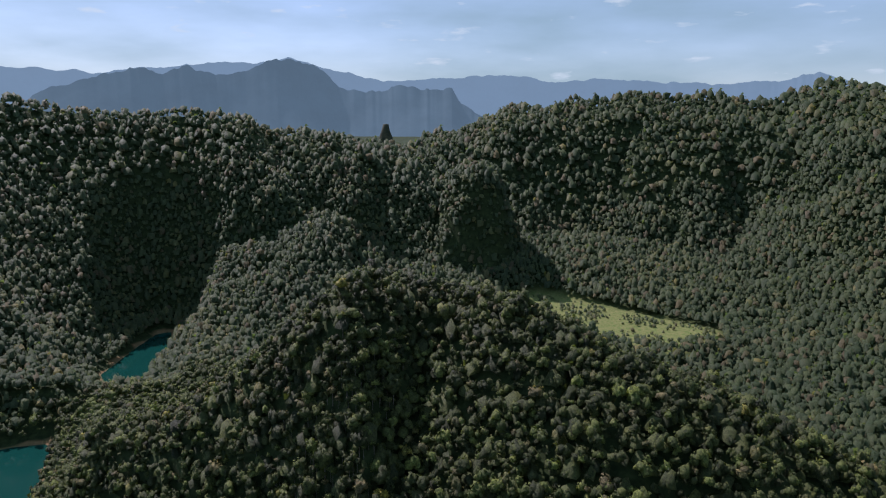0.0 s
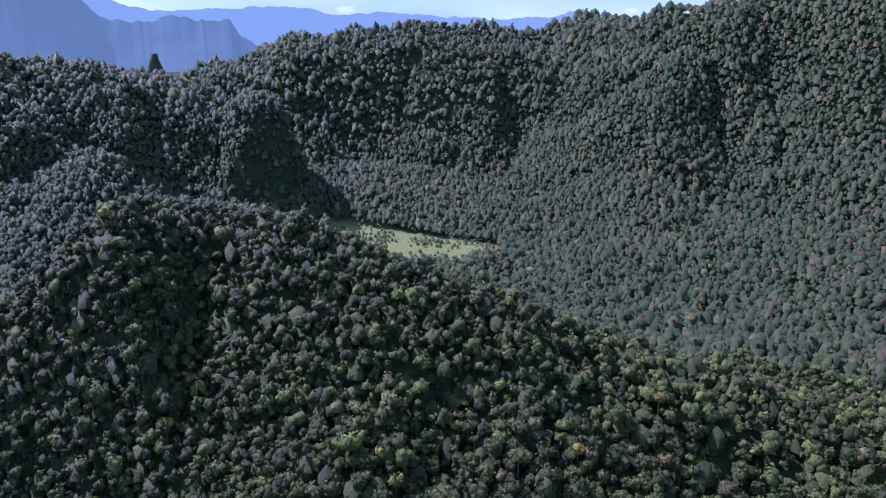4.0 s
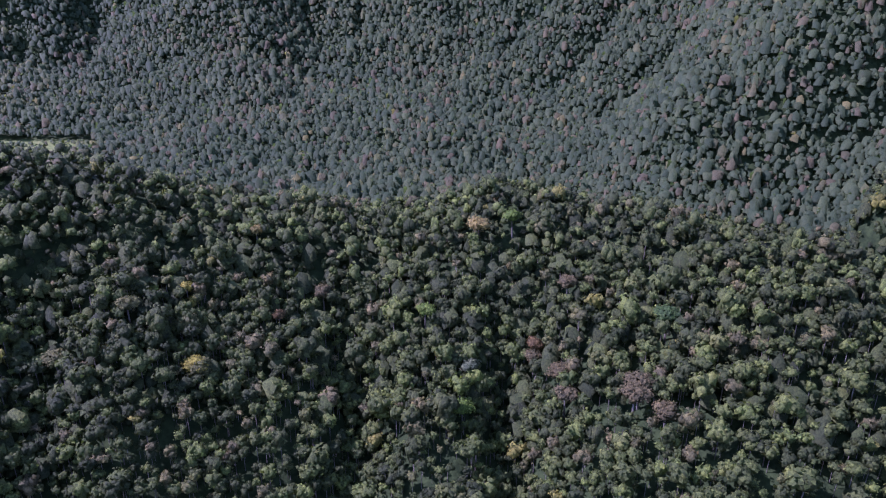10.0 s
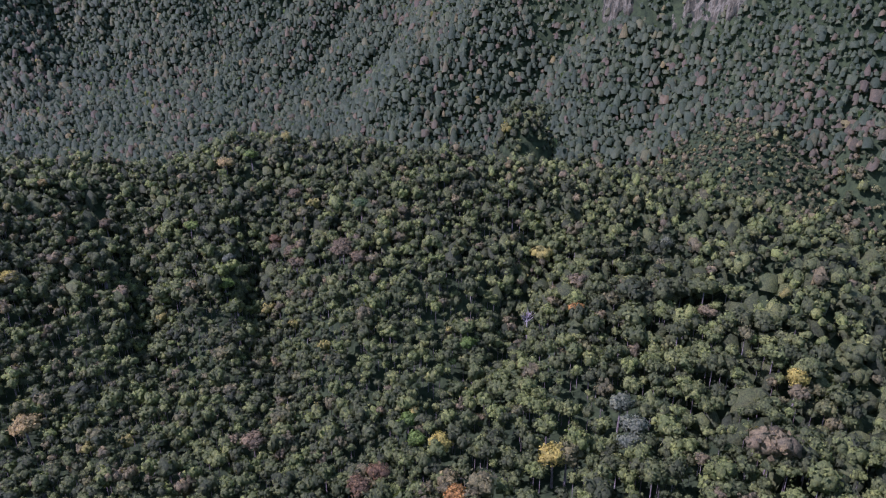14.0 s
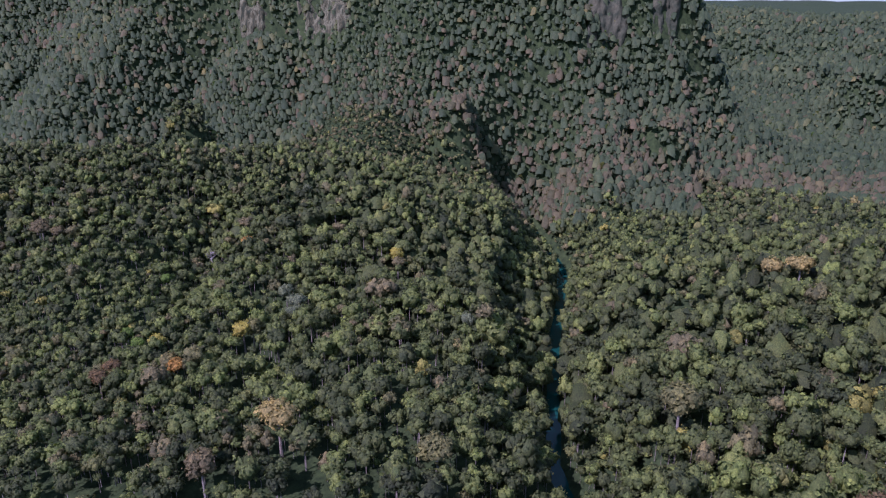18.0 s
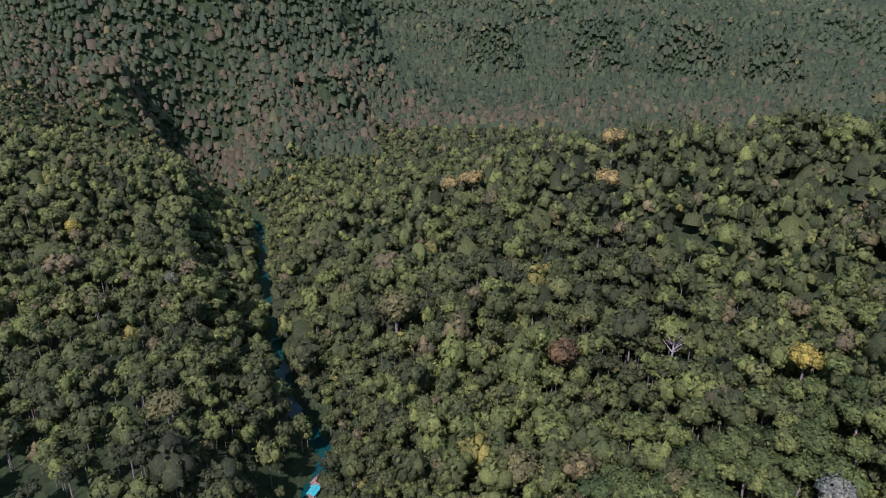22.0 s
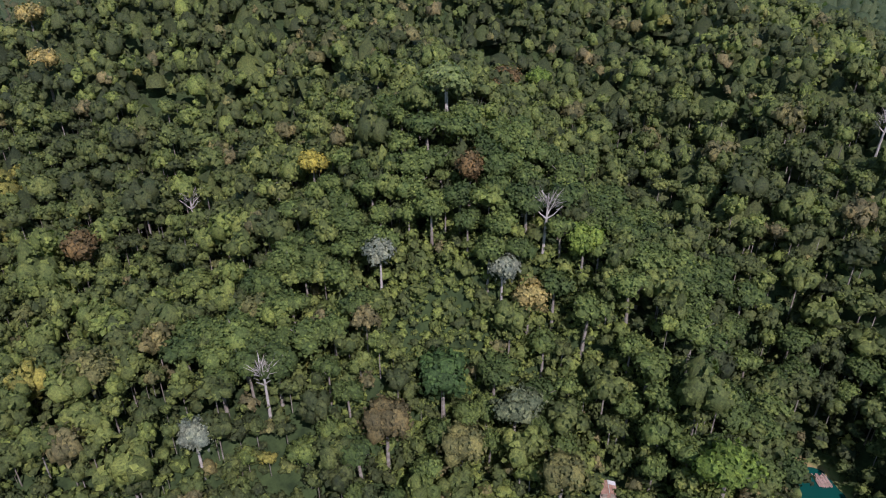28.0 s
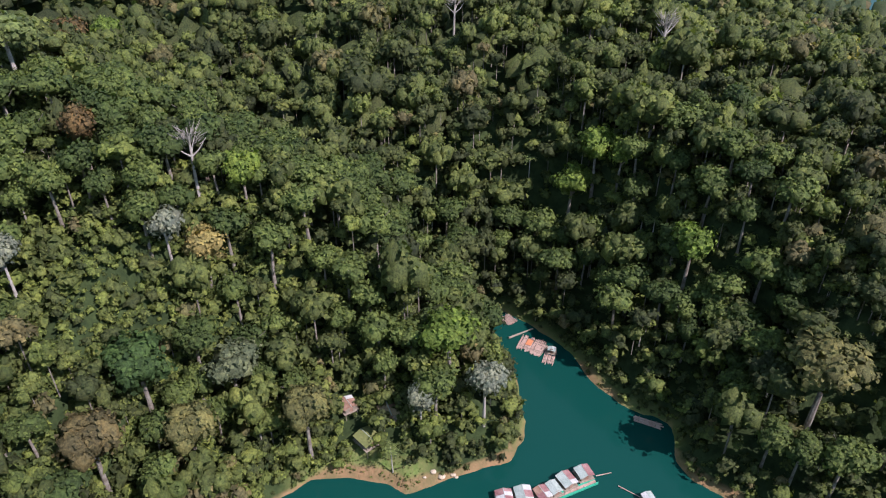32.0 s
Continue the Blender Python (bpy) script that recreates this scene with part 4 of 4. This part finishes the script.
def strip(name, label, line, width, mat, dz=0.35):
    """A worn path laid over the ground."""
    pts = [Vector((*p, 0)) for p in line]
    v = []
    for k, p in enumerate(pts):
        d = (pts[min(k + 1, len(pts) - 1)] - pts[max(k - 1, 0)]).normalized()
        s = Vector((-d.y, d.x, 0)) * width * (0.6 + 0.5 * ((k * 37) % 10) / 10)
        for e in (-1, 0, 1):
            q = p + s * e
            v.append(at_ground(q.x, q.y, dz if e == 0 else 0.08))
    f = [(3 * k + e, 3 * k + e + 1, 3 * k + e + 4, 3 * k + e + 3) for k in range(len(pts) - 1) for e in (0, 1)]
    ob = part(name, mesh_from(name, np.array(v), np.array(f), [mat]), None)
    TAKEN.extend((p.x, p.y, 2.2, 1) for p in pts)
    return tagged(ob, label, "path", kind="structure")


M_SOIL = paint("orange_bare_soil", (0.46, 0.24, 0.11), (0.58, 0.36, 0.20), 0.5, 0.95)
strip("path", "bare orange soil path down the slope", [(-97.5, 121), (-96.2, 118), (-95.2, 115), (-95.6, 112), (-97, 109.5), (-98, 106.5)], 1.1, M_SOIL)


# ---- limestone: cliffs, pinnacle, far mountains ----
def crag(name, label, x, y, z0, z1, wide, facing, seed, mat, proud=3.0):
    """A rock face that stands out of the slope: buttresses and ledges, ragged at its rim where it goes under the forest, thick and closed behind."""
    nu, nv = 40, 26
    U_, V_ = np.meshgrid(np.linspace(-1, 1, nu), np.linspace(0, 1, nv))
    fx, fy = math.cos(radians(facing)), math.sin(radians(facing))
    sx, sy, pz = x - fy * U_ * wide / 2, y + fx * U_ * wide / 2, z0 + V_ * (z1 - z0)
    slope = np.full(U_.shape, -110.0)
    for step in np.arange(-110, 110, 2.0):
        slope = np.where(ground(sx + fx * step, sy + fy * step) > pz, step, slope)
    middle = slope[nv // 2][None, :]
    ragged = value_noise(U_ * wide, V_ * (z1 - z0), 14, seed + 3)
    out = 0.72 * slope + 0.28 * middle + 3.0 * value_noise(U_ * wide, V_ * (z1 - z0) * 0.3, 9, seed) + 1.8 * value_noise(U_ * wide, V_ * (z1 - z0), 4, seed + 1)
    out = out + proud - 16 * np.abs(U_ + 0.25 * ragged) ** 5 - 14 * np.abs(2 * V_ - 1 + 0.5 * ragged) ** 5
    front = np.stack([sx + fx * out, sy + fy * out, pz], -1).reshape(-1, 3)
    back = front - np.array([fx * 9, fy * 9, 2.0])
    c = (np.arange(nv - 1)[:, None] * nu + np.arange(nu - 1)[None]).ravel()
    q = np.stack([c, c + 1, c + nu + 1, c + nu], 1)
    m = nu * nv
    rim = np.r_[np.arange(nu), np.arange(1, nv) * nu + nu - 1, m - 2 - np.arange(nu - 1), (np.arange(nv - 2, 0, -1)) * nu]
    edge = np.stack([rim, rim + m, np.roll(rim, -1) + m, np.roll(rim, -1)], 1)
    ob = part(name, mesh_from(name, np.concatenate([front, back]), np.concatenate([q, q[:, ::-1] + m, edge]), [mat]), None)
    for u in (-0.6, -0.2, 0.2, 0.6):
        i = np.argmin(np.abs(U_[0] - u))
        for j in (nv // 4, nv // 2, 3 * nv // 4):
            TAKEN.append((sx[j, i] + fx * out[j, i], sy[j, i] + fy * out[j, i], min(wide * 0.1, 5), 2))
    return tagged(ob, label, "cliff", "limestone cliffs")


def streaked_rock():
    m, nodes, links, b = material("streaked_limestone", 0.92, 0.2)
    tall = noise_tex(nodes, links, 1.0, 6.0, 0.65)
    mp = nodes.new("ShaderNodeMapping")
    mp.inputs["Scale"].default_value = (0.22, 0.22, 0.045)
    geo = nodes.new("ShaderNodeNewGeometry")
    links.new(geo.outputs["Position"], mp.inputs["Vector"])
    links.new(mp.outputs[0], tall.inputs["Vector"])
    r = ramp(nodes, [(0.40, (0.03, 0.036, 0.02)), (0.49, (0.07, 0.066, 0.034)), (0.56, (0.145, 0.142, 0.082)), (0.61, (0.045, 0.05, 0.026))])
    links.new(tall.outputs[0], r.inputs[0])
    links.new(r.outputs[0], b.inputs["Base Color"])
    bn = nodes.new("ShaderNodeBump")
    bn.inputs["Strength"].default_value, bn.inputs["Distance"].default_value = 0.8, 0.8
    links.new(noise_tex(nodes, links, 0.4, 7.0).outputs[0], bn.inputs["Height"])
    links.new(bn.outputs[0], b.inputs["Normal"])
    return m


M_CLIFF = streaked_rock()
crag("cliff", "streaked white and ochre limestone cliff above the forest", -566, -305, 122, 178, 44, 22, 5, M_CLIFF)
crag("cliff", "wide ochre and grey limestone cliff with dark streaks", -590, -250, 122, 180, 66, 20, 8, M_CLIFF)
crag("cliff", "dark brown overgrown rock buttress on the massif", -655, -12, 108, 186, 44, 0, 9, M_ROCK, 4.0)
crag("cliff", "dark grey rock face at the end of the massif", -668, 40, 120, 185, 36, 10, 10, M_ROCK, 3.0)
crag("cliff", "small pale cliff on an overgrown limestone tower", -860, 372, 30, 70, 22, 0, 12, M_CLIFF)
crag("cliff", "small white cliff patch low on a limestone tower", -830, 400, 25, 50, 18, -10, 15, M_CLIFF)
crag("cliff", "small ochre rock face on an overgrown knoll", -880, 262, 25, 52, 14, 0, 18, M_CLIFF)


def pinnacle(x, y, z0, z1, r, seed):
    n, k = 14, 12
    a = np.linspace(0, 2 * np.pi, n, endpoint=False)
    v = []
    for j in range(k):
        t = j / (k - 1)
        rr = r * (1 - 0.75 * t**2.5) * (1 + 0.18 * value_noise(a * 9, np.full(n, t * 60.0), 7, seed))
        v.append(np.stack([x + np.cos(a) * rr, y + np.sin(a) * rr, np.full(n, z0 + (z1 - z0) * t)], 1))
    v = np.concatenate(v + [np.array([[x, y, z1 + 1]])])
    f = [[j * n + i, j * n + (i + 1) % n, (j + 1) * n + (i + 1) % n, (j + 1) * n + i] for j in range(k - 1) for i in range(n)]
    top = [[(k - 1) * n + i, (k - 1) * n + (i + 1) % n, k * n] for i in range(n)]
    ob = part("rock_pinnacle", mesh_from("rock_pinnacle", v, [np.array(f), np.array(top)], [M_ROCK]), None)
    return tagged(ob, "slender overgrown limestone pinnacle on the saddle", "rock")


pinnacle(235, -1230, 100, 206, 17, 3)


def far_range(label, line, depth, foot, rough_, seed, mat):
    """A distant range: a crest line with spurs that fall to the plain in front of it."""
    n, k = 520, 16
    xs, ys, zs = [np.interp(np.linspace(0, len(line) - 1, n), range(len(line)), [p[q] for p in line]) for q in range(3)]
    run = np.r_[0, np.cumsum(np.hypot(np.diff(xs), np.diff(ys)))]
    crest = zs + rough_ * (0.8 * value_noise(run, run * 0, 120, seed) + 0.6 * value_noise(run, run * 0, 45, seed + 1) + 0.7 * (0.5 - np.abs(value_noise(run, run * 0, 85, seed + 4))) + 0.25 * value_noise(run, run * 0, 20, seed + 5))
    toward = np.stack([-130 - xs, -190 - ys], 1)
    toward /= np.linalg.norm(toward, axis=1)[:, None]
    V = []
    for j in range(k):
        t = j / (k - 1)
        fold = rough_ * 0.9 * value_noise(run + 60 * t, np.full(n, t * 300.0), 150, seed + 2) * np.sin(np.pi * t)
        fold = fold + rough_ * 0.45 * value_noise(run, np.full(n, t * 260.0), 70, seed + 3) * np.sin(np.pi * t)
        V.append(np.stack([xs + toward[:, 0] * depth * t, ys + toward[:, 1] * depth * t, foot + (crest - foot) * (1 - t) ** 1.3 + fold], 1))
    c = (np.arange(k - 1)[:, None] * n + np.arange(n - 1)[None]).ravel()
    me = mesh_from("backdrop", np.concatenate(V), np.stack([c, c + n, c + n + 1, c + 1], 1), [mat])
    me.polygons.foreach_set("use_smooth", np.ones(len(me.polygons), bool))
    return tagged(part("backdrop", me, None), label, "mountains", kind="structure")


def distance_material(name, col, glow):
    """Mountains seen through kilometres of blue air, which is put in as bluish colour and a glow."""
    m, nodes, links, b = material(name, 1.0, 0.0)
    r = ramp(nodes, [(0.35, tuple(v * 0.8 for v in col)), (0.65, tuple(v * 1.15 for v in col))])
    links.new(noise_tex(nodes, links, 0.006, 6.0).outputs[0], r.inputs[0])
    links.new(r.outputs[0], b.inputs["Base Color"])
    # The emission stands in for the lit haze in front of the range.
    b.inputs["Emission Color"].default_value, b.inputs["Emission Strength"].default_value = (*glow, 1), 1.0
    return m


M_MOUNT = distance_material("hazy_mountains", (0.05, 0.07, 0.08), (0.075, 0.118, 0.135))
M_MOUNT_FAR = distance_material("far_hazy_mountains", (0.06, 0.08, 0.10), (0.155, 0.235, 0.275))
far_range("limestone massif with steep towers in the distance, blue haze in its colour and glow",
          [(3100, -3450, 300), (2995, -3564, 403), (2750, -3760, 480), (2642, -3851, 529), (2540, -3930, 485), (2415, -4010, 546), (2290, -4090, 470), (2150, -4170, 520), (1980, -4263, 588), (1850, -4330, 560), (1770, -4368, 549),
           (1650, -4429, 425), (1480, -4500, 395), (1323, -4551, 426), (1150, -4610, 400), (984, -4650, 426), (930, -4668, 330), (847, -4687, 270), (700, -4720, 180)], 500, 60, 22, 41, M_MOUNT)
far_range("far mountain range along the horizon, pale blue haze in its colour and glow",
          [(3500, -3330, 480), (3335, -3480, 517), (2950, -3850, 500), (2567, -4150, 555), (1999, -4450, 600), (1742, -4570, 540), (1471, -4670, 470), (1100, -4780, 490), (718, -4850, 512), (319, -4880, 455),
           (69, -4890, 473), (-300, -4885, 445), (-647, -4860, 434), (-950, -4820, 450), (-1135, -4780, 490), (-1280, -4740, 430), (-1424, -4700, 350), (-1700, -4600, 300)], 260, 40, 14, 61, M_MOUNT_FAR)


# ---- the woods, last for their size ----
forest("undergrowth", "low green undergrowth and saplings beneath the trees", (-260, 110, 12, 260), 3.3, 0, 160, 3.1, 6.5, BUSH, category="shrubs", gap=-2.0)
forest("young_growth", "bright green young growth and creepers over an old clearing", (-118, 18, 84, 152), 1.75, 0, 400, 1.9, 3.2, BUSH, category="shrubs", gap=-2.0,
       where=lambda x, y: np.minimum(inside(x, y, LUSH), inside(x, y, GLADE)) < 0, tone=1.6)
forest("shore_scrub", "scrub and tall grass along the lake shore", (-60, 110, 60, 185), 1.7, 0, 400, 1.3, 1.6, BUSH, category="shrubs", gap=-3.2, low=0.35,
       where=lambda x, y: (inside(x, y, LAKE) < 7) & (value_noise(x, y, 7, 61) + rng.uniform(-0.5, 0.5, len(x)) > -0.25 - 0.9 * (x > 20)))
forest("hillside_forest", "dense evergreen jungle canopy of mixed green crowns on hillsides", (-470, 160, -190, 330), 5.4, 0, 205, 4.1, 16, NEAR, gap=3.5)
forest("southern_forest", "dense dark jungle canopy of small crowns on the southern hill", (-470, 160, -560, -190), 5.3, 0, 205, 4.3, 15, HILL)
forest("ridge_forest", "dense jungle canopy on slopes and ridges farther off", (-640, 330, -660, 520), 6.0, 205, 390, 4.0, 16, MID)
forest("valley_forest", "jungle canopy over the valley floor and far slopes, haze put into its leaf colour", (-1150, 700, -1300, 900), 6.2, 390, 850, 4.2, 13, FAR, leaf=M_VALLEY)
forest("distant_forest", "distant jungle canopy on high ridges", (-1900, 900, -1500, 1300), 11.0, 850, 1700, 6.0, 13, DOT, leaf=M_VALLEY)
cx, cy = scatter(-210, 0, -920, -745, 4.2)
ok = (inside(cx, cy, CLEARING) < -1) & (value_noise(cx, cy, 16, 51) + rng.uniform(-0.6, 0.6, len(cx)) > 0.05)
cx, cy = cx[ok], cy[ok]
cr = rng.uniform(0.7, 2.2, len(cx))
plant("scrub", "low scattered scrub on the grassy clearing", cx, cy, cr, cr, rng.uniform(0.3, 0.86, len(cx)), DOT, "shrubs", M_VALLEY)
# tone=0.5 darkens these leaves in place of the shade between tall crowns.
forest("understory", "lower storey of crowns between the tall trees, leaf colour darkened for the shade there", (-640, 330, -620, 520), 6.3, 155, 320, 4.0, 7.0, DOT, tone=0.5)
mx, my = scatter(-38, 0, 96, 114, 0.6)
ok = (inside(mx, my, MEADOW) < 1) & (ground(mx, my) > 0.5) & (value_noise(mx, my, 4, 52) + rng.uniform(-0.8, 0.8, len(mx)) > -0.1)
mx, my = mx[ok], my[ok]
mr = rng.uniform(0.2, 0.5, len(mx))
plant("grass_tufts", "tufts of tall tan-green grass on the open shore", mx, my, mr, mr * 0.9, rng.uniform(0.68, 0.92, len(mx)), BUSH, "grass")
